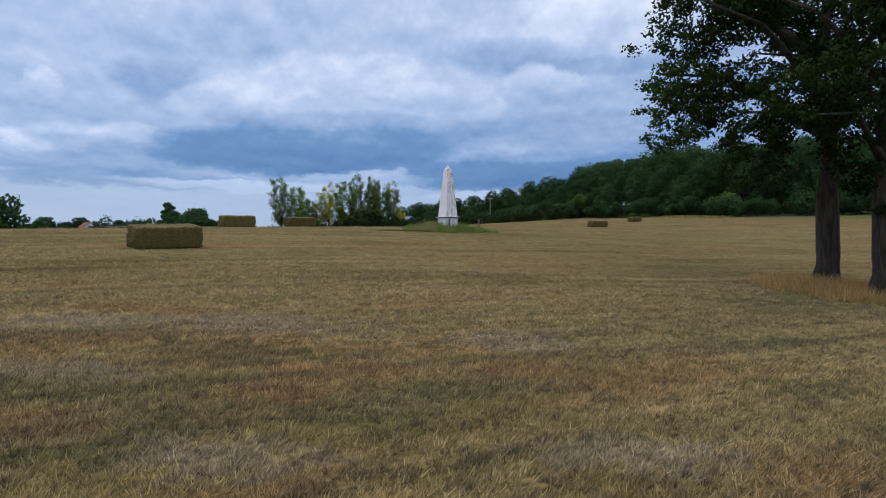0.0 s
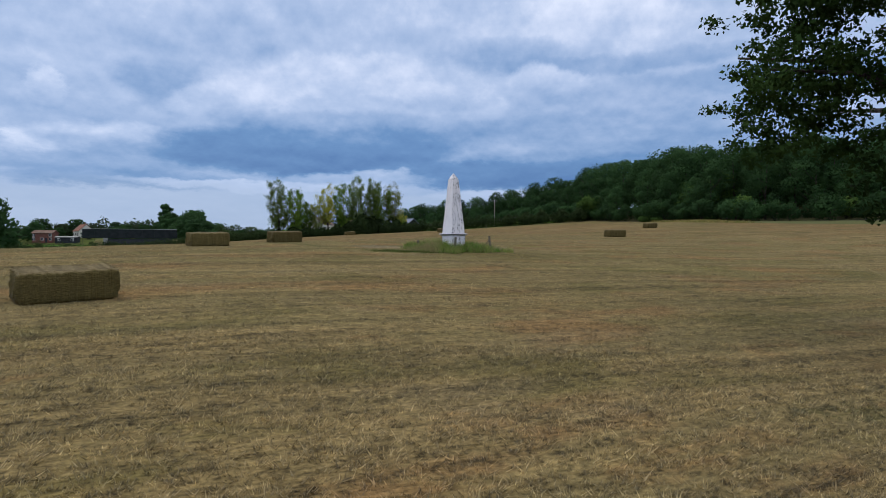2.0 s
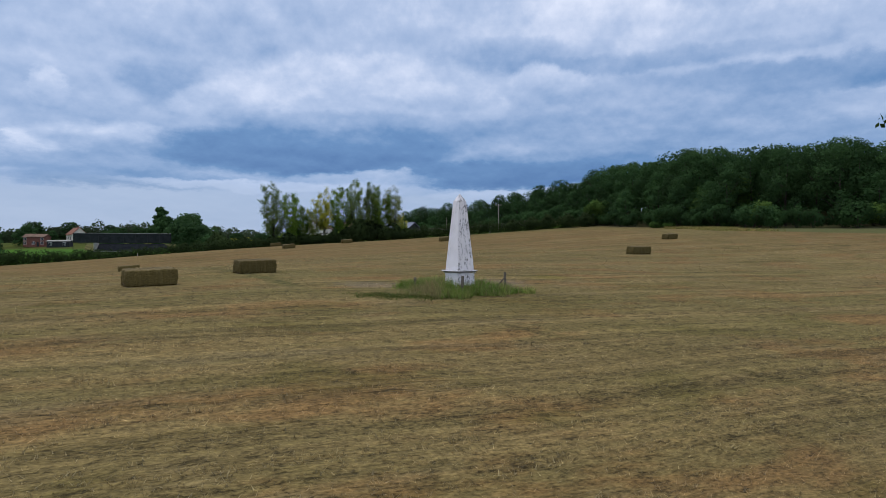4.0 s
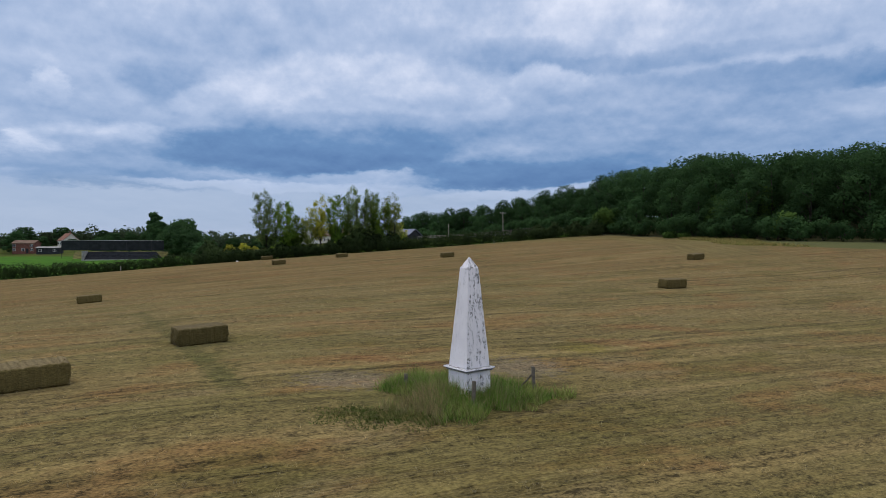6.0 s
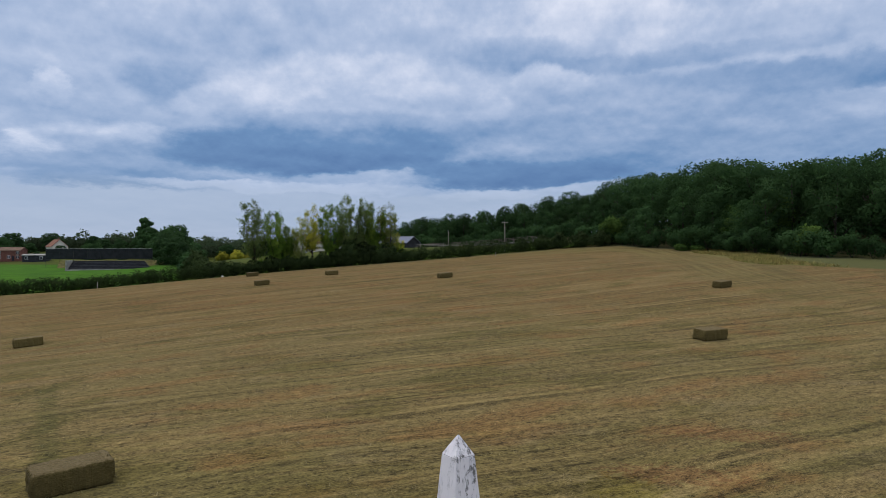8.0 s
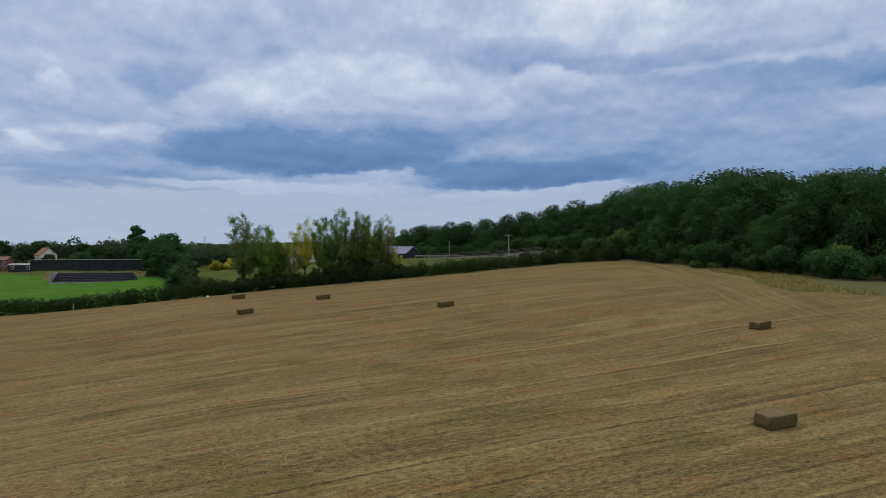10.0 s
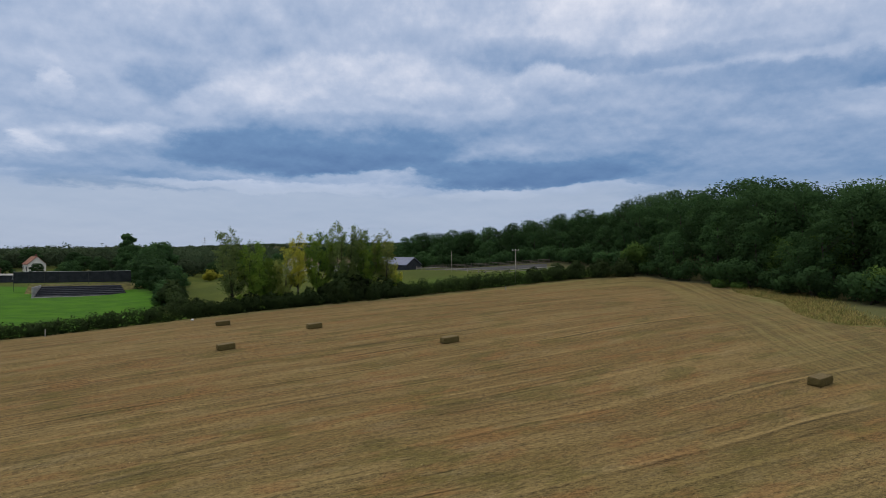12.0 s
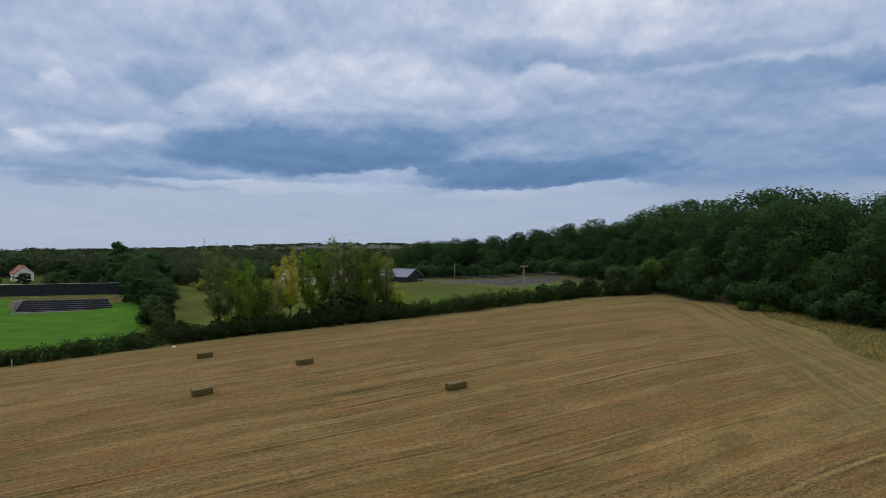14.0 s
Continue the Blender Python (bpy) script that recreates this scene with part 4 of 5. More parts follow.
def build_tall_grass():
    n = 46000
    a, r = rng.rand(n) * math.tau, np.sqrt(rng.rand(n))
    reach = 1 + 0.22 * np.sin(a * 3 + 1) + 0.14 * np.sin(a * 7)
    x, y = 0.15 + 3.0 * r * reach * np.cos(a), 43.0 + 2.3 * r * reach * np.sin(a)
    clump = np.sin(x * 4.1 + 2 * np.sin(y * 2.7)) * np.sin(y * 3.7 + x)
    keep = (np.abs(x - 0.4) + np.abs(y - 43.1) > 0.72) & (rng.rand(n) < 1.30 - 1.2 * r + 0.25 * clump)
    x, y, r, clump = x[keep], y[keep], r[keep], clump[keep]
    tall = (0.60 - 0.38 * r) * (1 + 0.3 * clump)
    green = rng.rand(len(x)) < 0.78 - 0.62 * (x < -0.5) * (y < 42.6)
    tagged(new("tall_grass", bulk("tall_grass", blades(x[green], y[green], tall[green], 0.011, 0.4), 3, M_LUSH)), "long green uncut grass round the obelisk", "grass", kind="stuff")
    tagged(new("seeding_grass", bulk("seeding_grass", blades(x[~green], y[~green], tall[~green] * 1.1, 0.009, 0.45), 3, M_SEED)), "pale seeding grass stems round the obelisk", "grass", kind="stuff")
    n = 9000
    a, r = rng.rand(n) * math.tau, np.sqrt(rng.rand(n))
    x, y = -2.0 + 3.0 * r * np.cos(a), 40.8 + 1.3 * r * np.sin(a)
    keep = rng.rand(n) < 1.1 - 1.1 * r + 0.3 * np.sin(x * 2.3 + y) * np.sin(y * 3.1 - x * 1.7)
    x, y = x[keep], y[keep]
    tagged(new("mown_edge_grass", bulk("mown_edge_grass", blades(x, y, 0.09, 0.013, 0.9), 3, M_SHORT)), "dark green short tufts beside the obelisk", "grass", kind="stuff")
    n = 9000
    a, r = rng.rand(n) * math.tau, np.sqrt(rng.rand(n))
    x, y = 13.1 + 3.0 * r * np.cos(a), 19.2 + 2.9 * r * np.sin(a)
    tagged(new("dry_grass", bulk("dry_grass", blades(x, y, 0.42 - 0.15 * r, 0.010, 0.45), 3, M_STRAW)), "straw-coloured long grass round the oak trunks", "grass", kind="stuff")
    n = 26000
    t = rng.rand(n)
    x, y = 48 + 5 * t + 20 * rng.rand(n), 126 + 54 * t
    edge = x - (51 + 0.148 * (y - 126) + 1.3 * np.sin(y * 0.21))
    keep = (edge > 0) & (edge < 6 + 5 * rng.rand(n)) & (y > 138 - 0.58 * (x - 46) + np.sin(x * 0.8))
    tagged(new("margin_grass", bulk("margin_grass", blades(x[keep], y[keep], 0.45, 0.05, 0.6), 3, M_MARGIN)), "unmown yellow and green grass along the wood", "grass", kind="stuff")


build_tall_grass()


# ---- trees ----
def oak(x, y, lobes, trunk_r, limbs, count, label):
    t = thing("oak_tree", on_ground(x, y, 0, 0.05), label, "tree", "oaks at the field's edge")
    bm = bmesh.new()
    r = trunk_r
    tube(bm, [(0, 0, -0.1), (0.0, 0, 0.12), (0.02, 0, 0.45), (0.05, 0, 1.2), (0.04, 0.02, 3.0), (0.1, 0.05, 5.5), (0.0, 0.1, 8.5), (0.15, 0, 11.5)],
         [r * 1.55, r * 1.32, r * 1.1, r, r * 0.92, r * 0.8, r * 0.5, r * 0.15], 14)
    for v in bm.verts:
        v.co += Vector((noise.noise(v.co * 2.2), noise.noise(v.co * 2.2 + Vector((5, 0, 0))), 0)) * 0.07
    part("trunk", bm, M_BARK, t, smooth=True)
    for path, radius in limbs:
        bm = tube(bmesh.new(), path, [radius * (1 - 0.82 * k / (len(path) - 1)) for k in range(len(path))], 7)
        for v in bm.verts:
            v.co += Vector((noise.noise(v.co), noise.noise(v.co + Vector((5, 0, 0))), noise.noise(v.co + Vector((0, 7, 0))))) * 0.12
        part("limb", bm, M_BARK, t, smooth=True)
    sprays = []
    q = random.Random(int(100 * x + count))
    for lx, ly, lz, wide, deep in lobes:
        for k in range(int(11 * wide * wide) + 3):
            way = Vector((q.gauss(0, 1), q.gauss(0, 1), q.gauss(0, 1))).normalized() * q.uniform(0.35, 1.05)
            s = q.uniform(0.24, 0.50)
            sprays.append((lx + way.x * wide, ly + way.y * wide, lz + way.z * deep, s, s * q.uniform(0.5, 0.85)))
    part("crown", foliage("crown", sprays, count, 0.070, 0.9, 0.7, M_OAK), M_OAK, t)
    return t


def build_oaks():
    def limb(h, a, out, up, sag=0.0):
        c, s = math.cos(radians(a)), math.sin(radians(a))
        return [(0.1 * c, 0.1 * s, h), (out * 0.3 * c, out * 0.3 * s, h + up * 0.45), (out * 0.62 * c + 0.2, out * 0.62 * s, h + up * 0.8 - sag * 0.3), (out * c, out * s + 0.2, h + up - sag)]

    limbs = [(limb(5.3, 172, 5.2, 2.2, 0.2), 0.16), (limb(5.6, 150, 5.6, 2.6), 0.17), (limb(6.2, 205, 5.8, 2.8), 0.17), (limb(5.2, 95, 5.5, 2.0), 0.18), (limb(5.4, 20, 5.5, 2.2), 0.18),
             (limb(5.6, 265, 4.6, 2.2, 0.2), 0.14), (limb(7.2, 320, 5.0, 3.0), 0.15), (limb(7.6, 120, 4.6, 3.4), 0.14), (limb(7.5, 185, 5.2, 2.6), 0.14)]
    lobes = [(0, 0, 11.0, 3.4, 2.6)]
    for n in range(26):
        a, h = n * 2.4, 5.7 + (n % 7) * 1.05
        out = (4.0 if h < 9.5 else 3.2) + 0.7 * math.sin(n * 1.7)
        lobes.append((out * math.cos(a), out * math.sin(a), h, 1.55 + 0.4 * math.sin(n * 2.1), 1.05 + 0.25 * math.cos(n)))
    for dx, dy, h, wide, deep in ((-5.5, 0.3, 5.3, 1.05, 0.75), (-5.3, -0.3, 7.0, 1.3, 0.9), (-5.0, 0.6, 8.6, 1.5, 1.0), (-4.8, -0.6, 10.2, 1.6, 1.1), (-3.6, 0.2, 8.9, 1.5, 1.2), (-3.4, 0.5, 10.4, 1.6, 1.2),
                                  (-2.9, -0.8, 5.4, 1.0, 0.65), (-2.4, 0.3, 7.4, 1.35, 0.9), (-2.6, -0.6, 9.4, 1.4, 1.0), (-1.2, 0.8, 8.2, 1.3, 0.9), (-3.6, 0.4, 6.6, 1.1, 0.7)):
        lobes.append((dx, dy, h, wide, deep))
    oak(13.2, 20.9, lobes, 0.37, limbs, 64000, "tall dark green oak tree with a stout bare trunk")
    limbs_b = [(limb(4.2, 215, 4.0, 1.6, 0.6), 0.14), (limb(4.6, 60, 5.0, 2.0), 0.16), (limb(5.5, 320, 5.0, 2.4), 0.16), (limb(6.0, 120, 4.2, 2.6), 0.14), (limb(6.5, 190, 4.0, 2.6), 0.14)]
    lobes_b = [(1.0, 0, 10.0, 3.2, 2.6)]
    for n in range(20):
        a, h = n * 2.4 + 1, 4.6 + (n % 6) * 1.2
        out = 3.6 + 0.7 * math.sin(n * 1.3)
        lobes_b.append((1.2 + out * math.cos(a), out * math.sin(a), h, 1.5 + 0.3 * math.sin(n * 2.1), 1.1))
    for dx, dy, h in ((-1.1, -0.3, 4.6), (-0.5, 0.2, 3.7), (0.4, -0.5, 3.0)):
        lobes_b.append((dx, dy, h, 0.9, 0.7))
    oak(13.3, 18.3, lobes_b, 0.36, limbs_b, 38000, "dark oak tree with low hanging leafy branches")


build_oaks()


def broadleaf(name, tall, wide, mat, count, size, label, group, seed, trunk=0.22, low=0.25, airy=0.4, floor=None):
    """A broadleaf tree with lobes of leaves round a stem with limbs."""
    r = random.Random(seed)
    t = thing(name, Matrix(), label, "tree", group)
    bm = bmesh.new()
    tube(bm, [(0, 0, -0.4), (0, 0, 0.3), (r.uniform(-.2, .2), r.uniform(-.2, .2), tall * 0.35), (r.uniform(-.4, .4), r.uniform(-.4, .4), tall * 0.8)], [trunk * 1.3, trunk, trunk * 0.75, trunk * 0.2], 8)
    for k in range(5):
        a, h = r.uniform(0, 6.28), tall * r.uniform(low, 0.6)
        out = wide * r.uniform(0.5, 0.8)
        tube(bm, [(0, 0, h), (out * 0.5 * math.cos(a), out * 0.5 * math.sin(a), h + tall * 0.10), (out * math.cos(a), out * math.sin(a), h + tall * 0.22)], [trunk * 0.45, trunk * 0.3, trunk * 0.08], 5)
    part("trunk", bm, M_BARK, t, smooth=True)
    lobes = [(0, 0, tall * 0.62, wide * 0.62, tall * 0.26)]
    for k in range(13):
        a = k * 2.4 + r.uniform(-0.4, 0.4)
        f = k / 12
        h = tall * (low + 0.12 + (0.80 - low) * f)
        out = wide * (0.66 * math.sin(math.pi * min(1, 0.28 + 0.62 * f)) + r.uniform(-0.08, 0.08))
        s = wide * r.uniform(0.30, 0.44)
        lobes.append((out * math.cos(a), out * math.sin(a), h, s, s * r.uniform(0.7, 1.0)))
    lobes.append((r.uniform(-.1, .1) * wide, 0, tall * 0.88, wide * 0.36, tall * 0.12))
    part("crown", foliage("crown", lobes, count, size, airy, 0.32, mat, floor), mat, t)
    return t


def top_of_wood(x, y):
    """Height above the sea of the canopy of the wood."""
    spots = ((67, 188, 31.6), (96, 183, 32.0), (70, 239, 36.5), (102, 232, 39.0), (98, 216, 35.0), (82, 222, 37.2), (37, 276, 29.9), (0, 331, 25), (40, 240, 29.4), (52, 200, 28), (140, 160, 31), (150, 260, 39.8), (128, 256, 38.4),
             (-40, 340, 20), (80, 150, 27), (110, 128, 24), (60, 172, 30), (85, 165, 29.8), (60, 215, 31), (20, 300, 26.8), (120, 200, 36.5), (50, 260, 31))
    ws = [1 / ((x - a) ** 2 + (y - b) ** 2 + 40) ** 2 for a, b, _ in spots]
    return sum(k * c for k, (_, _, c) in zip(ws, spots)) / sum(ws)


WOOD_EDGE = [(150, 100), (112, 118), (87, 134), (71, 149), (63.5, 167), (57, 188), (47, 209), (36, 240), (24, 268), (2, 292), (-40, 322)]


def edge_gap(x, y):
    """Metres behind the wood's edge (minus: in front), and the nearest stretch's own way."""
    best = None
    for (ax, ay), (bx, by) in zip(WOOD_EDGE, WOOD_EDGE[1:]):
        dx, dy = bx - ax, by - ay
        f = max(0, min(1, ((x - ax) * dx + (y - ay) * dy) / (dx * dx + dy * dy)))
        px, py = ax + f * dx, ay + f * dy
        d = math.hypot(x - px, y - py)
        side = dx * (y - ay) - dy * (x - ax)
        if best is None or d < best[0]:
            best = (d, -1 if side > 0 else 1)
    return best[0] * best[1]


def plant(kind, used, m):
    """Puts the first of a kind in place, and copies of it, at their own size, after that."""
    if used:
        own = kind.scale
        return copy_thing(kind, m @ Matrix.Diagonal((1 / own.x, 1 / own.y, 1 / own.z, 1)))
    kind.matrix_basis = m
    return kind


def build_wood():
    r = random.Random(3)
    kinds = []
    for n in range(6):
        mat = M_FRESH if n == 5 else M_WOOD
        kinds.append(broadleaf("woodland_tree", 16, 5.2 + 0.5 * (n % 3), mat, 4300, 0.265, "dark green broadleaf tree at the wood's edge" if n < 5 else "pale green broadleaf tree at the wood's edge", "trees of the wood", 30 + n, 0.25, 0.10, 0.42))
    for n in range(3):
        kinds.append(broadleaf("woodland_tree", 16, 5.4 + 0.4 * n, M_WOOD, 3500, 0.275, "dark green broadleaf tree deep in the wood", "trees of the wood", 50 + n, 0.25, 0.06, 0.42, 2.0))
    placed = [0] * 9
    row = 0
    x0 = -60
    while x0 < 190:
        y0 = 95
        while y0 < 360:
            x, y = x0 + r.uniform(-2.6, 2.6), y0 + r.uniform(-2.6, 2.6)
            gap = edge_gap(x, y)
            if 3.0 < gap < (58 if x > 95 else 44) and not (x > 150 and y > 270):
                k = r.choice((0, 1, 2, 3, 4)) if gap < 20 else r.choice((6, 7, 8))
                row += 1
                if gap >= 20 and row % 3 == 0:
                    y0 += 7.6
                    continue
                g = height(x, y)
                tall = top_of_wood(x, y) - g + r.uniform(-2.2, 0.2)
                if gap < 9:
                    tall *= r.uniform(0.55, 0.8)
                tall = max(6.5, tall)
                wide = max(0.75, tall / 16) * r.uniform(0.9, 1.15) * (1.15 if gap >= 20 else 1.0)
                m = pose(x, y, g - 0.2, 0, 0, r.uniform(0, 360)) @ Matrix.Diagonal((wide, wide, tall / 16, 1))
                plant(kinds[k], placed[k], m)
                placed[k] += 1
            y0 += 7.6
        x0 += 7.6
    for x, y, tall, wide in ((73.0, 167.5, 13.5, 0.80), (84.5, 171.5, 14.0, 0.75), (67.5, 176.0, 10.5, 0.6)):
        plant(kinds[5], placed[5], pose(x, y, height(x, y) - 0.2, 0, 0, 5 * x) @ Matrix.Diagonal((wide, wide, tall / 16, 1)))
        placed[5] += 1


build_wood()


def shrub(tall, wide, mat, count, size, label, seed, name="shrub"):
    r = random.Random(seed)
    t = thing(name, Matrix(), label, "shrub", "shrubs along the field's edge")
    lobes = [(0, 0, tall * 0.5, wide * 0.7, tall * 0.48)]
    for k in range(8):
        a = k * 2.4
        s = wide * r.uniform(0.3, 0.45)
        lobes.append((wide * 0.6 * math.cos(a), wide * 0.6 * math.sin(a), tall * r.uniform(0.3, 0.75), s, s))
    stems = bmesh.new()
    for k in range(5):
        a = r.uniform(0, 6.28)
        tube(stems, [(0.1 * math.cos(a), 0.1 * math.sin(a), -0.2), (0.3 * wide * math.cos(a), 0.3 * wide * math.sin(a), tall * 0.4), (0.5 * wide * math.cos(a), 0.5 * wide * math.sin(a), tall * 0.7)], [0.07, 0.05, 0.015], 5)
    part("stems", stems, M_BARK, t)
    part("foliage", foliage("foliage", lobes, count, size, 0.4, 0.34, mat, 0.05), mat, t)
    return t


def build_shrubs():
    r = random.Random(5)
    dark = shrub(5.0, 2.9, M_WOOD, 1200, 0.28, "dark green shrub at the wood's edge", 1)
    pale = shrub(5.5, 2.8, M_FRESH, 2600, 0.24, "fresh pale green shrub at the wood's edge", 2)
    low = shrub(1.6, 1.8, M_FRESH, 1400, 0.16, "low bramble bush at the field's edge", 3)
    n = 0
    for (ax, ay), (bx, by) in zip(WOOD_EDGE, WOOD_EDGE[1:]):
        far = math.hypot(bx - ax, by - ay)
        k = 0.0
        while k < far:
            f = k / far
            x, y = ax + (bx - ax) * f + r.uniform(-1, 1.5), ay + (by - ay) * f + r.uniform(-1.0, 1.5)
            s = r.uniform(0.7, 1.3)
            plant(dark, n, on_ground(x, y, r.uniform(0, 360), 0.1, s))
            n += 1
            k += r.uniform(2.6, 4.6)
    for n, (x, y, s) in enumerate(((47.5, 208.0, 1.5), (71.5, 153.5, 1.15), (88.0, 140.0, 0.9))):
        plant(pale, n, on_ground(x, y, 40 * n, 0.1, s))
    for n, (x, y, s) in enumerate(((57.0, 180.5, 1.1), (59.5, 177.0, 0.95), (67.0, 160.0, 0.9))):
        plant(low, n, on_ground(x, y, 50 * n, 0.05, s))


build_shrubs()


# ---- the hedge and the row of poplars ----
HEDGE = [(-175, 153), (-135, 156), (-104, 160), (-77, 165), (-60, 173), (-45, 180), (-30, 184), (-15, 188), (0, 194), (15, 201), (30, 206), (46, 204)]


def along_hedge(s):
    for (ax, ay), (bx, by) in zip(HEDGE, HEDGE[1:]):
        far = math.hypot(bx - ax, by - ay)
        if s <= far:
            return ax + (bx - ax) * s / far, ay + (by - ay) * s / far
        s -= far
    return HEDGE[-1]


def build_hedge():
    length = sum(math.hypot(b[0] - a[0], b[1] - a[1]) for a, b in zip(HEDGE, HEDGE[1:]))
    lobes, r, s = [], random.Random(8), 0.0
    while s < length:
        x, y = along_hedge(s)
        big = 1.0 + 0.35 * math.sin(s * 0.11) + 0.25 * math.sin(s * 0.37)
        tall = (3.2 if x < -60 else 3.1 if x < 0 else 3.6) * (0.8 + 0.25 * big) * r.uniform(0.8, 1.15)
        wide = r.uniform(1.3, 1.9)
        lobes.append((x + r.uniform(-.5, .5), y + r.uniform(-.7, 1.6), height(x, y) + tall * 0.42, wide, tall * 0.55))
        s += 0.95
    tagged(new("hedge", foliage("hedge", lobes, 80000, 0.20, 0.45, 0.32, M_HEDGE)), "dark thick field hedge of mixed shrubs", "hedge", kind="stuff")


build_hedge()


def poplar(tall, wide, mat, count, seed, label, leaders=6, sprays=15):
    """A tall airy tree: steep leaders from a low fork, short upright sprays of leaves with sky between."""
    r = random.Random(seed)
    t = thing("poplar_tree", Matrix(), label, "tree", "row of trees along the hedge")
    bm = bmesh.new()
    fork = tall * r.uniform(0.20, 0.28)
    tube(bm, [(0, 0, -0.3), (0, 0, 0.4), (0.08, 0.05, fork)], [0.30, 0.23, 0.18], 8)
    segments = []
    for k in range(leaders):
        a = k * math.tau / leaders + r.uniform(-.4, .4)
        top = tall * (1.0 if k == 0 else r.uniform(0.70, 0.95))
        lean = wide * (0.10 if k == 0 else r.uniform(0.50, 0.85))
        base = (0.08, 0.05, fork * r.uniform(0.7, 1.0))
        mid = (lean * 0.80 * math.cos(a), lean * 0.80 * math.sin(a), fork + (top - fork) * 0.42)
        tip = (lean * math.cos(a), lean * math.sin(a), top)
        tube(bm, [base, mid, tip], [0.11, 0.06, 0.012], 6)
        for j in range(sprays):
            f = 0.10 + 0.90 * (j + r.uniform(-0.3, 0.3)) / (sprays - 1)
            f = min(max(f, 0.05), 1.0)
            at = Vector(base).lerp(Vector(mid), f * 2) if f < 0.5 else Vector(mid).lerp(Vector(tip), f * 2 - 1)
            b = a + r.uniform(-2.2, 2.2)
            out = wide * r.uniform(0.15, 0.62) * (1.1 - 0.5 * f)
            end = at + Vector((out * math.cos(b), out * math.sin(b), r.uniform(0.5, 1.4)))
            tube(bm, [at, at.lerp(end, 0.5) + Vector((0, 0, -0.15)), end], [0.025, 0.016, 0.006], 4)
            segments.append((at, end, r.uniform(0.6, 1.3)))
    part("trunk", bm, M_BARK, t, smooth=True)
    starts, ends = np.array([q[0] for q in segments]), np.array([q[1] for q in segments])
    weight = np.array([q[2] for q in segments])
    pick = rng.choice(len(segments), count, p=weight / weight.sum())
    f = 0.30 + 0.85 * rng.rand(count, 1)
    at = starts[pick] * (1 - f) + ends[pick] * f + rng.normal(size=(count, 3)) * (0.36, 0.36, 0.40)
    out = at * (1, 1, 0) / (np.linalg.norm(at[:, :2], axis=1, keepdims=True) + 0.3) + (0, 0, 0.7)
    out /= np.linalg.norm(out, axis=1, keepdims=True)
    co, soft = leaves(at, out, 0.20, 0.7)
    part("crown", bulk("crown", co, 4, mat, soft), mat, t)
    return t


def build_poplars():
    grey = poplar(17.4, 4.2, M_ASH, 6400, 1, "tall airy poplar with grey-green leaves beside the hedge", 7, 16)
    gold = poplar(15.4, 3.7, M_GOLD, 4200, 2, "slender poplar with yellowing leaves beside the hedge", 5, 13)
    green = poplar(15.6, 3.9, M_LIME, 6400, 3, "bright green poplar beside the hedge", 6, 14)
    thin = poplar(14.4, 3.6, M_PALE, 3600, 5, "thin pale-leaved poplar with sky showing through beside the hedge", 6, 12)
    for kind, spots in ((grey, ((-48.2, 183.0, 1.0), (-25.6, 190.5, 0.98), (-22.6, 192.0, 0.92))),
                        (gold, ((-34.9, 187.5, 0.98), (-13.5, 195.5, 0.45))),
                        (green, ((-43.6, 184.5, 0.93), (-30.6, 189.0, 1.0), (-19.6, 192.0, 0.90), (-40.9, 186.0, 0.70))),
                        (thin, ((-15.6, 193.0, 1.0), (-37.6, 187.0, 0.80)))):
        for n, (x, y, s) in enumerate(spots):
            plant(kind, n, on_ground(x, y, 70 * n, 0.1, s))
    sprout = shrub(4.6, 2.0, M_LIME, 900, 0.24, "pale green sprouting bush among the poplar stems", 14)
    for n, (x, y, s) in enumerate(((-47, 186, 0.9), (-42, 188, 1.0), (-39, 189, 0.9), (-30, 193, 1.1), (-21, 196, 0.9), (-14.0, 196, 1.2))):
        plant(sprout, n, on_ground(x, y, 50 * n, 0.1, s))
    under = shrub(4.2, 2.4, M_HEDGE, 1500, 0.30, "dark bushy shrub under the poplars", 9)
    r = random.Random(12)
    n = 0
    for x, y, s in ((-52, 180, .8), (-48, 181, .9), (-44, 182, 1.0), (-40, 184, .9), (-36, 185, .8), (-32, 186, 1.0), (-28, 187, 1.1), (-25, 188, 1.6), (-22, 189, 1.4), (-19, 190, 1.1), (-16, 191, 1.2), (-12, 192, .8),
                    (-72, 208, 1.4), (-76, 214, 1.7), (-68, 200, 1.2), (-64, 192, 1.1), (-60, 186, 1.0), (-56, 182, 1.0), (21, 206, .9), (27, 208, 1.0), (32, 208, 1.1), (38, 207, 1.1), (44, 206, 1.1)):
        plant(under, n, on_ground(x, y, r.uniform(0, 360), 0.1, s))
        n += 1


build_poplars()


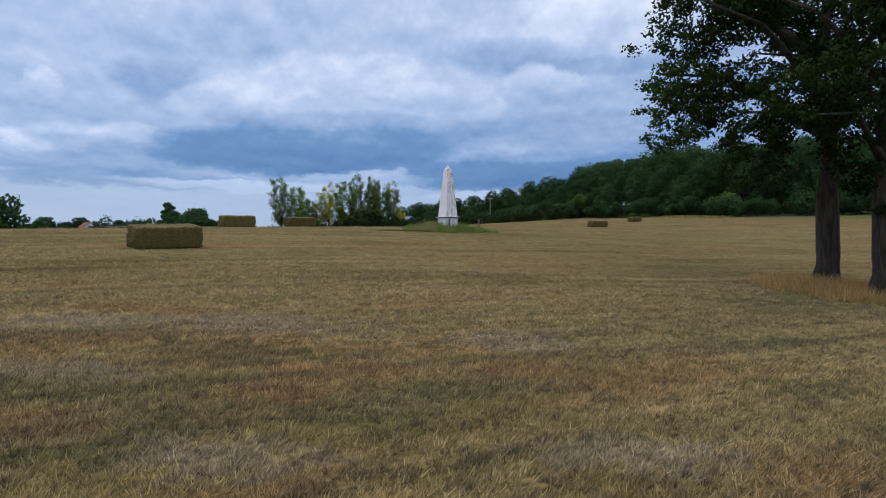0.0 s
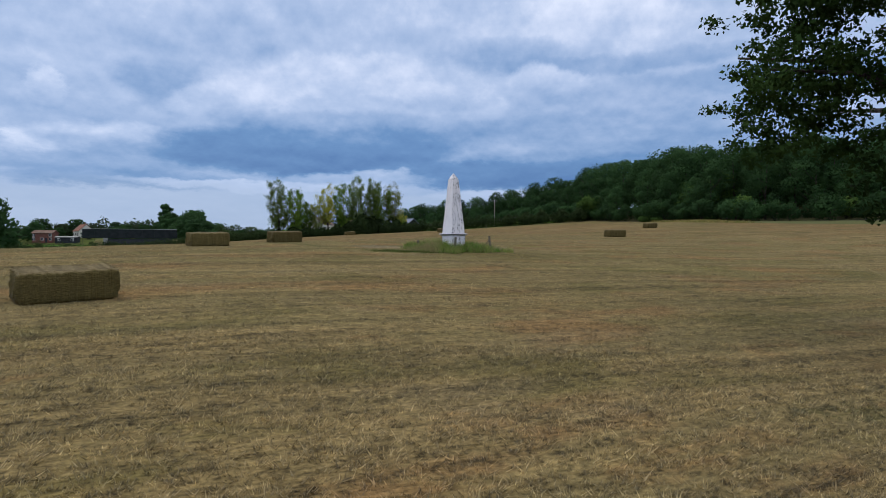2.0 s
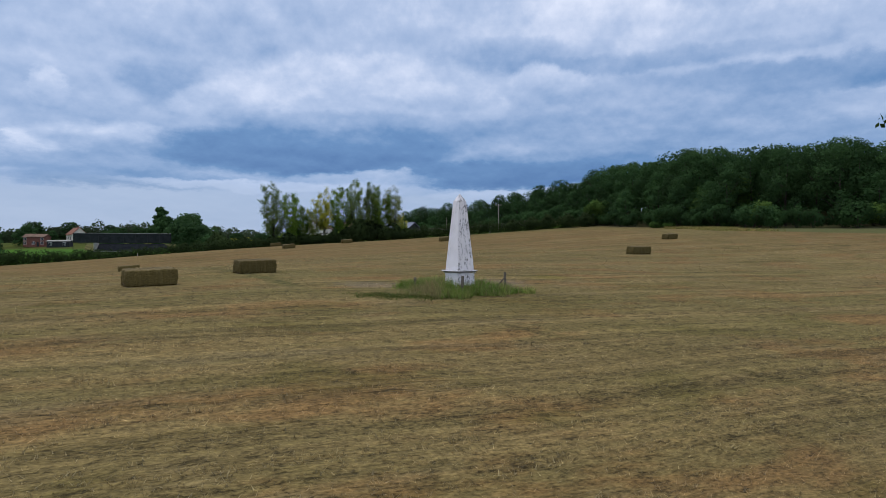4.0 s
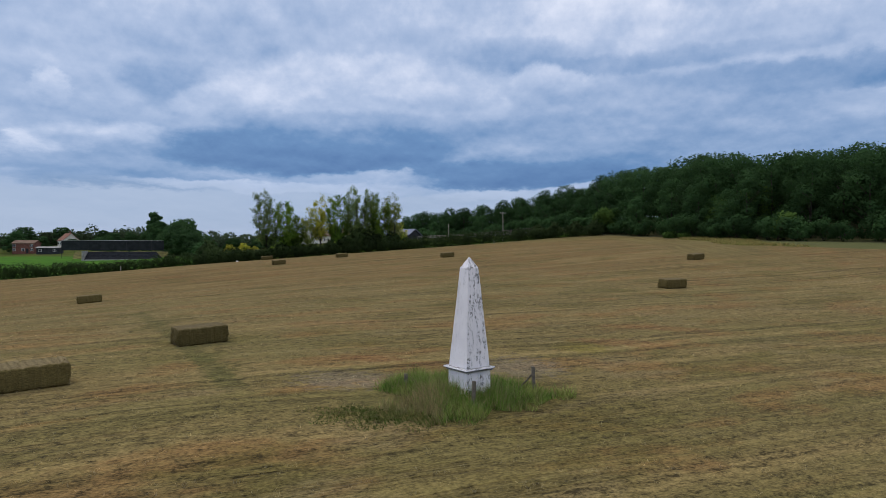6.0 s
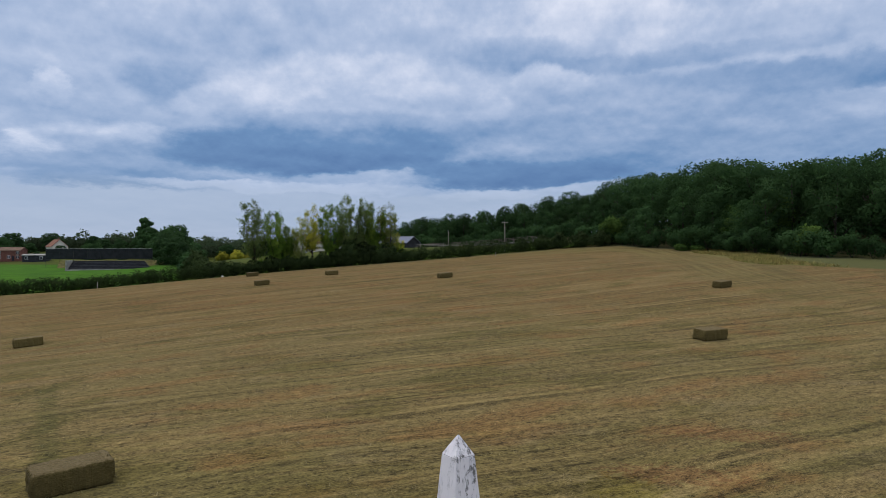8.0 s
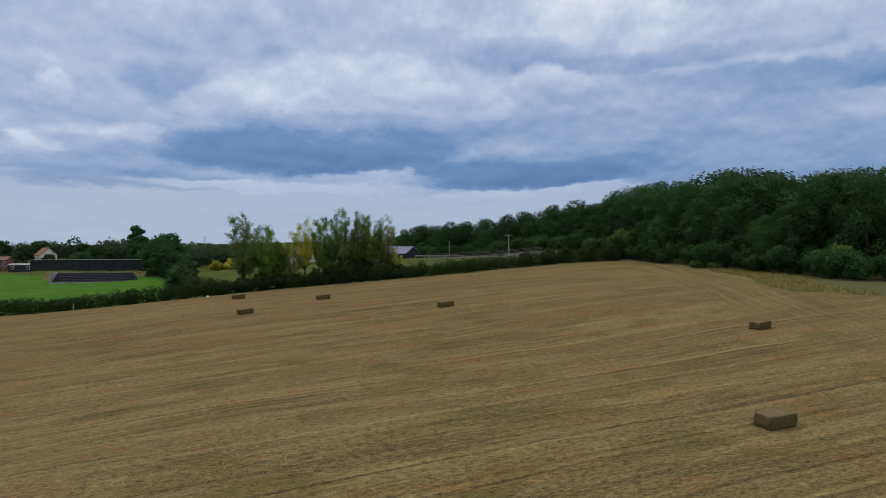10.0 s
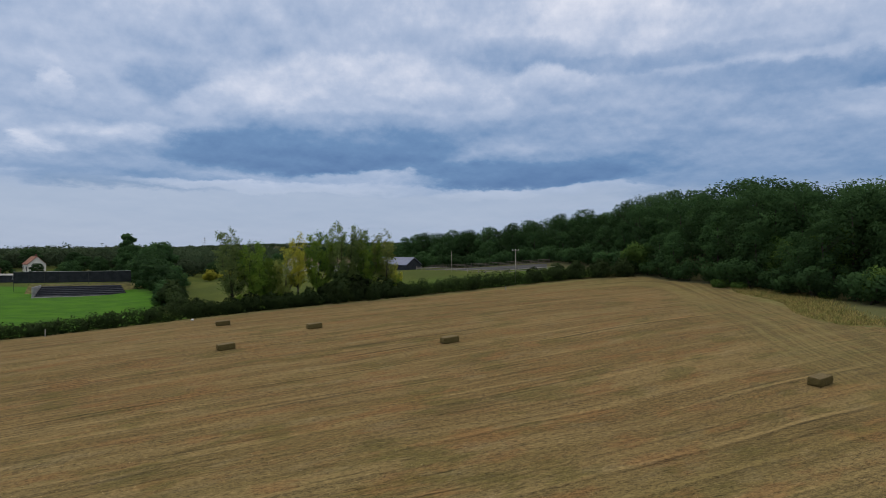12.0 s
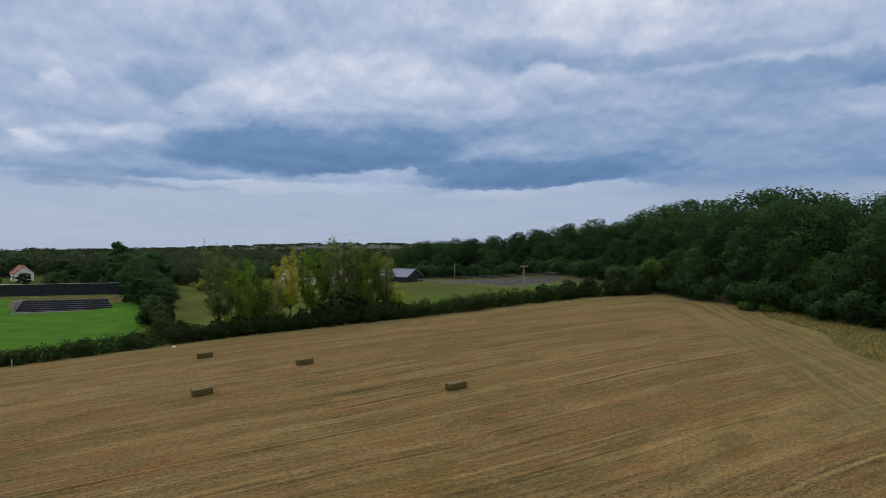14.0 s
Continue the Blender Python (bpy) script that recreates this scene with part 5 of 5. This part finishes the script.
# ---- trees and buildings beyond the hedge ----
def build_far_trees():
    a = broadleaf("field_tree", 16, 6.5, M_WOOD, 3200, 0.52, "big dark broadleaf tree beyond the playing field", "trees beyond the hedge", 71, 0.35, 0.08, 0.4)
    b = broadleaf("field_tree", 20, 4.2, M_WOOD, 3600, 0.46, "tall narrow dark tree beyond the playing field", "trees beyond the hedge", 72, 0.35, 0.08, 0.45)
    spots = ((-140, 312, 19.5, b, 1.3), (-133, 302, 15.0, a, 1.2), (-120, 301, 16.5, a, 1.15), (-132, 300, 13.0, a, 0.9), (-109, 330, 8, a, 0.8), (-98, 334, 8, a, 0.9),
             (-84, 345, 11, a, 1.0), (-70, 350, 10, a, 0.9), (-215, 250, 14, a, 1.1), (-228, 246, 15, a, 1.1), (-203, 262, 11, a, 0.9), (-240, 262, 16, a, 1.2), (-176, 332, 7.5, a, 0.8), (-165, 322, 7, a, 0.8), (-152, 330, 9, a, 0.8),
             (-30, 300, 6, a, 0.7), (-48, 310, 6.5, a, 0.7), (-12, 310, 7, a, 0.7), (-198, 334, 9, a, 0.9), (-212, 326, 10, a, 1.0), (-193, 311, 6.0, a, 0.55), (-178, 309, 5.0, a, 0.5), (-60, 330, 9, a, .9))
    c = broadleaf("field_tree", 10, 5.0, M_WOOD, 2800, 0.40, "bushy dark tree between the playing field and the paddock", "trees beyond the hedge", 73, 0.25, 0.0, 0.4)
    spots += ((-117, 284, 14.0, c, 1.7), (-110, 272, 12.5, c, 1.6), (-104, 263, 11.0, c, 1.5), (-99, 254, 9.0, c, 1.35), (-92, 244, 7.5, c, 1.2), (-85, 234, 6.0, c, 1.1), (-93, 252, 7.0, c, 1.2), (-122, 290, 13, c, 1.2), (-82, 224, 5.5, c, 0.8), (-78, 214, 5, c, 0.75),
              (-214, 292, 8, c, 1.0), (-160, 300, 6.5, c, 0.9), (-154, 296, 7.5, c, 1.0), (-206, 288, 7.5, c, 0.9), (-145, 300, 9, c, 1.0), (-208, 280, 8, c, 1.2), (-198, 300, 9, c, 1.2))
    spots += ((-119, 166, 14.2, c, 1.45), (-128, 164, 12.5, c, 1.3), (-136, 166, 12, c, 1.2))
    used = {a: 0, b: 0, c: 0}
    for n, (x, y, tall, kind, wide) in enumerate(spots):
        full = 20 if kind is b else 10 if kind is c else 16
        m = pose(x, y, height(x, y) - 0.2, 0, 0, 67 * n) @ Matrix.Diagonal((wide, wide, tall / full, 1))
        plant(kind, used[kind], m)
        used[kind] += 1
    bright = shrub(5.0, 3.2, M_GOLD, 1800, 0.4, "yellow-green bush at the paddock's edge", 21)
    for n, (x, y, s) in enumerate(((-104, 311, 1.0), (-98, 313, 1.1), (-93, 314, 0.8))):
        plant(bright, n, on_ground(x, y, 30 * n, 0.1, s))


build_far_trees()


def distant_wood(name, y0, depth, x0, x1, tall, spacing, size, per):
    r = random.Random(int(y0))
    lobes = []
    x = x0
    while x < x1:
        for k in range(3):
            px, py = x + r.uniform(-spacing, spacing) * 0.5, y0 + depth * k / 2 + r.uniform(-0.2, 0.2) * depth
            h = tall * r.uniform(0.8, 1.1)
            lobes.append((px, py, height(px, py) + h * 0.5, spacing * r.uniform(0.5, 0.75), h * 0.5))
        x += spacing
    tagged(new(name, foliage(name, lobes, len(lobes) * per, size, 0.3, 0.36, M_FAR)), "distant woodland of mixed green trees", "woodland", kind="stuff")


distant_wood("near_copse", 335, 24, -330, -95, 6.8, 6, 0.75, 150)
distant_wood("distant_woodland", 372, 40, -420, 40, 10.5, 8, 0.95, 150)
distant_wood("far_woodland", 620, 80, -700, 160, 17, 15, 1.25, 210)
distant_wood("horizon_woodland", 1150, 150, -1300, 500, 18.5, 26, 2.0, 190)


def wall_box(sx, sy, sz, at=(0, 0, 0)):
    return box(sx, sy, sz, at, 0.03)


def gable_roof(sx, sy, rise, over=0.35, thick=0.18):
    """Two roof slopes with their thickness, ridge along x."""
    bm = bmesh.new()
    hx, hy = sx / 2 + over, sy / 2 + over
    low = -over * rise / (sy / 2)
    pts = []
    for px in (-hx, hx):
        pts.append([bm.verts.new((px, -hy, low)), bm.verts.new((px, 0, rise)), bm.verts.new((px, hy, low)), bm.verts.new((px, hy, low + thick)), bm.verts.new((px, 0, rise + thick)), bm.verts.new((px, -hy, low + thick))])
    a, b = pts
    for k in range(6):
        bm.faces.new((a[k], a[(k + 1) % 6], b[(k + 1) % 6], b[k]))
    bm.faces.new((a[0], a[5], a[4], a[1]))
    bm.faces.new((a[1], a[4], a[3], a[2]))
    bm.faces.new((b[1], b[4], b[5], b[0]))
    bm.faces.new((b[2], b[3], b[4], b[1]))
    bmesh.ops.recalc_face_normals(bm, faces=bm.faces)
    return bm


def gable_walls(sx, sy, sz, rise):
    """Walls with pointed ends under a roof whose ridge runs along x."""
    bm = bmesh.new()
    rows = []
    for px in (-sx / 2, sx / 2):
        rows.append([bm.verts.new(p) for p in ((px, -sy / 2, 0), (px, sy / 2, 0), (px, sy / 2, sz), (px, 0, sz + rise), (px, -sy / 2, sz))])
    a, b = rows
    bm.faces.new(a[::-1])
    bm.faces.new(b)
    for k in range(5):
        bm.faces.new((a[k], a[(k + 1) % 5], b[(k + 1) % 5], b[k]))
    bmesh.ops.recalc_face_normals(bm, faces=bm.faces)
    return bm


def building(name, x, y, turn, sx, sy, sz, rise, wall_mat, roof_mat, label, windows=(), door=None, chimney=False, sink=0.3):
    t = thing(name, on_ground(x, y, turn, sink), label, name.replace("_", " "))
    part("wall", gable_walls(sx, sy, sz + sink, rise), wall_mat, t)
    roof = part("roof", gable_roof(sx, sy, rise), roof_mat, t, at=pose(0, 0, sz + sink + 0.01))
    if chimney:
        part("chimney", box(0.7, 0.5, 1.5, (sx * 0.3, 0, rise - 0.5), 0.03), M_BRICK, roof)
    for wx, wz in windows:
        w_at = part("window", box(1.25, 0.10, 1.25, (0, 0, 0), 0.015), M_WHITE, t, "white window frame", pose(wx, -sy / 2 - 0.03, wz + sink))
        for dx in (-0.29, 0.29):
            part("pane", box(0.5, 0.03, 1.05, (dx, -0.055, 0.1), 0.004), M_GLASS, w_at)
    if door is not None:
        part("door", box(0.95, 0.08, 2.05, (door, -sy / 2 - 0.03, sink), 0.01), M_BLACK, t)
    return t


building("barn", -19.0, 268.0, -30, 13.0, 9.5, 1.9, 2.4, M_BLACK, M_SLATE, "low black-boarded barn with a blue-grey sheet roof", door=2.0)
building("farmhouse", -53.0, 264.0, 78, 12.0, 8.0, 3.4, 3.0, M_RENDER, M_BROWN, "cream farmhouse with its gable end behind the poplars", [(-3.5, 1.0), (0, 1.0), (3.5, 1.0)], None, True)
building("white_cottage", -38.0, 268.0, 10, 9.0, 6.5, 2.6, 2.2, M_RENDER, M_BROWN, "small white cottage behind the poplars", [(-2.8, 0.9), (2.6, 0.9)], 0.0)
building("tiled_house", -186.5, 320.0, -42, 9.0, 6.8, 3.3, 3.2, M_RENDER, M_TILE, "pale house with an orange tiled roof among trees", [(-3, 1.0), (0, 1.0)], 2.0, True)
building("brick_house", -189.0, 294.0, 12, 8.6, 7.0, 4.4, 1.3, M_BRICK, M_BROWN, "low-roofed red brick building beside the playing field", [(-3.6, 1.0), (0, 1.0), (3.4, 1.0), (-3.6, 2.8), (3.4, 2.8)], 1.7)
building("brick_shed", -176.5, 291.0, 14, 9.0, 5.0, 2.5, 0.5, M_BLACK, M_CONCRETE, "long low dark shed beside the playing field", [(-3.0, 0.8), (2.6, 0.8)], 0.0)


def telegraph_pole(x, y, tall, cross):
    t = thing("telegraph_pole", on_ground(x, y, 12, 0.4), "grey wooden telegraph pole with a crossarm" if cross else "plain grey wooden telegraph pole", "telegraph pole", "poles beyond the hedge")
    part("pole", tube(bmesh.new(), [(0, 0, 0), (0.02, 0, tall * 0.5), (0, 0, tall)], [0.15, 0.13, 0.10], 10), M_POLE, t, smooth=True)
    if cross:
        arm = part("crossarm", box(1.9, 0.12, 0.14, (0, -0.12, tall - 0.35), 0.01), M_POLE, t)
        for dx in (-0.8, 0.0, 0.8):
            part("insulator", tube(bmesh.new(), [(dx, -0.12, tall - 0.21), (dx, -0.12, tall - 0.12), (dx, -0.12, tall - 0.02)], [0.05, 0.065, 0.03], 8), M_WHITE, arm)
    return t


telegraph_pole(16.0, 203.5, 9.1, True)
telegraph_pole(0.0, 268.0, 6.4, False)


def rail_fence(name, pts, gap, tall, rails, mat, label):
    t = thing(name, Matrix(), label, "fence")
    posts = []
    for (ax, ay), (bx, by) in zip(pts, pts[1:]):
        n = max(1, round(math.hypot(bx - ax, by - ay) / gap))
        posts += [(ax + (bx - ax) * k / n, ay + (by - ay) * k / n) for k in range(n)]
    posts.append(pts[-1])
    for x, y in posts:
        part("post", box(0.14, 0.14, tall + 0.3, (x, y, height(x, y) - 0.2), 0.01), mat, t)
    for (ax, ay), (bx, by) in zip(posts, posts[1:]):
        for h in rails:
            part("rail", tube(bmesh.new(), [(ax, ay - 0.09, height(ax, ay) + h), (bx, by - 0.09, height(bx, by) + h)], [0.06, 0.06], 4), mat, t)


def build_paddock():
    """A gravel riding arena by the wood, with pale rails in front and dark ones behind."""
    rail_fence("paddock_fence", [(-12, 258), (0, 243), (8, 232), (14, 226), (30, 225)], 2.6, 1.2, (0.55, 1.05), M_POLE, "pale grey post and rail fence in front of the riding arena")
    rail_fence("arena_fence", [(-8, 263), (2, 262), (14, 256), (28, 247), (31, 244)], 2.6, 1.5, (0.45, 0.9, 1.35), M_POST, "dark post and rail fence behind the riding arena")
    bm = bmesh.new()
    near, far = [(-10.5, 261.4), (1, 249), (10, 240), (16, 234), (30, 230.5)], [(-8.2, 262.4), (2, 261), (13.6, 255), (27.4, 246.2), (30.6, 243.4)]
    rows = []
    for (ax, ay), (bx, by), (cx, cy), (dx, dy) in zip(near, near[1:], far, far[1:]):
        for k in range(8):
            f = k / 8
            px, py, qx, qy = ax + (bx - ax) * f, ay + (by - ay) * f, cx + (dx - cx) * f, cy + (dy - cy) * f
            rows.append([bm.verts.new((px + (qx - px) * g, py + (qy - py) * g, float(land(px + (qx - px) * g, py + (qy - py) * g)) + 0.08)) for g in (0, 0.25, 0.5, 0.75, 1)])
    for p, q in zip(rows, rows[1:]):
        for k in range(4):
            bm.faces.new((p[k], q[k], q[k + 1], p[k + 1]))
    tagged(new("arena_surface", mesh_of("arena_surface", bm, M_GRAVEL, True)), "pale grey gravel riding arena between fences", "arena", kind="structure")


build_paddock()


def build_hedge_litter():
    bm = bmesh.new()
    bmesh.ops.create_icosphere(bm, subdivisions=2, radius=0.27)
    for v in bm.verts:
        v.co = Vector((v.co.x * 1.2, v.co.y * 0.9, max(-0.14, v.co.z * 0.75))) + Vector((noise.noise(v.co * 4), noise.noise(v.co * 4 + Vector((4, 0, 0))), noise.noise(v.co * 4 + Vector((0, 6, 0))))) * 0.13
    bag = new("feed_bag", mesh_of("feed_bag", bm, M_WHITE, True))
    bag.matrix_basis = pose(-51.4, 170.0, height(-51.4, 170.0) + 0.13, 0, 0, 30)
    tagged(bag, "crumpled white bag lying at the hedge foot", "bag")
    for x, y, tall in ((-75.7, 162.4, 1.5), (12.5, 191.5, 1.1)):
        p = thing("marker_post", on_ground(x, y, 10, 0.15), "short pale wooden post at the hedge foot", "fence post", "posts along the hedge")
        part("post", box(0.16, 0.16, tall, bevel=0.02), M_POLE, p)


build_hedge_litter()


def build_stand():
    """The playing field's dark netting fence and stepped black terrace."""
    ax, ay, bx, by = -146.0, 251.1, -113.5, 264.2
    turn = math.degrees(math.atan2(by - ay, bx - ax))
    length = math.hypot(bx - ax, by - ay)
    net = thing("netting_fence", pose(ax, ay, 5.6, 0, 0, turn), "long dark netting fence on steel posts behind the playing field", "fence")
    n = 8
    for k in range(n + 1):
        part("post", tube(bmesh.new(), [(length * k / n, 0, -3.2), (length * k / n, 0, 4.0)], [0.06, 0.05], 6), M_BLACK, net)
    for k in range(n):
        part("net_panel", box(length / n - 0.12, 0.05, 3.7, (length * (k + 0.5) / n, 0.08, 0.15)), M_NET, net)
    part("top_rail", tube(bmesh.new(), [(0, 0, 3.95), (length, 0, 3.95)], [0.06, 0.06], 6), M_STEEL, net)
    terrace = thing("terrace", pose(-128.0, 234.6, 2.0, 0, 0, 21.9) @ Matrix.Diagonal((1.03, 1, 1.15, 1)), "low black terrace of steps facing the playing field", "terrace")
    for k in range(6):
        part("step", box(24.5 - 0.5 * k, 1.62, 0.7 + 0.42 * k, (12.6 - 0.25 * k, 0.8 + 1.6 * k, 0), 0.03), M_BLACK, terrace)
    part("end_wall", box(0.5, 9.6, 3.1, (-0.1, 4.7, 0), 0.05), M_CONCRETE, terrace, "pale concrete end wall")
    part("kerb", box(26.0, 0.35, 0.5, (12.6, -0.25, 0), 0.03), M_CONCRETE, terrace)
    # the grass bank on which the fence stands
    bank = bmesh.new()
    prof = [(-8.0, -2.0), (-4.0, 0.2), (1.0, 1.8), (5.0, 3.4), (9.5, 4.1), (14.0, 3.6), (22.0, -1.0)]
    rows = []
    for k in range(17):
        s = 33 + 46 * k / 16
        fade = max(0.0, min(1.0, (79 - s) / 11))
        rows.append([bank.verts.new((s, d + 0.5 * math.sin(s * 0.4 + d), (z - 1.0) * fade + 1.0 - 2.2 * (1 - fade) + 0.12 * math.sin(s * 0.9 + d))) for d, z in prof])
    for p, q in zip(rows, rows[1:]):
        for k in range(len(prof) - 1):
            bank.faces.new((p[k], q[k], q[k + 1], p[k + 1]))
    bank_at = pose(-172.0, 240.6, 1.2, 0, 0, 21.9) @ pose(0, -8.8, 0)
    ob = new("bank", mesh_of("bank", bank, M_BANK, True))
    ob.matrix_basis = bank_at
    tagged(ob, "dry grassy bank behind the playing field", "bank", kind="structure")


build_stand()


def build_pylon(x, y, tall):
    t = thing("pylon", on_ground(x, y, 20, 0.0), "distant grey steel lattice pylon on the horizon", "pylon")
    bm = bmesh.new()
    for sx, sy in ((-1, -1), (1, -1), (1, 1), (-1, 1)):
        tube(bm, [(sx * 4, sy * 4, 0), (sx * 1.0, sy * 1.0, tall * 0.65), (sx * 0.3, sy * 0.3, tall)], [0.3, 0.25, 0.2], 4)
    for k in range(7):
        h0, h1 = tall * k / 8, tall * (k + 1) / 8
        r0, r1 = 4 - 3.4 * k / 8, 4 - 3.4 * (k + 1) / 8
        tube(bm, [(-r0, -r0, h0), (r1, -r1, h1)], [0.15, 0.15], 4)
        tube(bm, [(r0, -r0, h0), (-r1, -r1, h1)], [0.15, 0.15], 4)
    part("lattice", bm, M_STEEL, t)
    for h, half in ((0.68, 6), (0.80, 7.5), (0.92, 5)):
        part("arm", tube(bmesh.new(), [(-half, 0, tall * h), (0, 0, tall * h + 0.8), (half, 0, tall * h)], [0.15, 0.4, 0.15], 4), M_STEEL, t)


build_pylon(-590, 1500, 42)


def build_town():
    """Pale houses of a far town on the ridge, a few specks each."""
    bm = bmesh.new()
    r = random.Random(4)
    for k in range(150):
        x, y = -380 + r.gauss(0, 230), 2380 + r.uniform(-90, 160)
        sx, sy, sz = r.uniform(8, 18), r.uniform(7, 10), r.uniform(5, 8)
        z = height(x, y) - 1
        box(sx, sy, sz + 1, (x, y, z), 0.0, bm, r.uniform(-0.4, 0.4))
    tagged(new("distant_town", mesh_of("distant_town", bm, M_CONCRETE)), "pale houses of a distant town on a ridge", "town", kind="stuff")


build_town()
distant_wood("ridge_woodland", 2250, 500, -1500, 700, 10, 34, 5.0, 60)
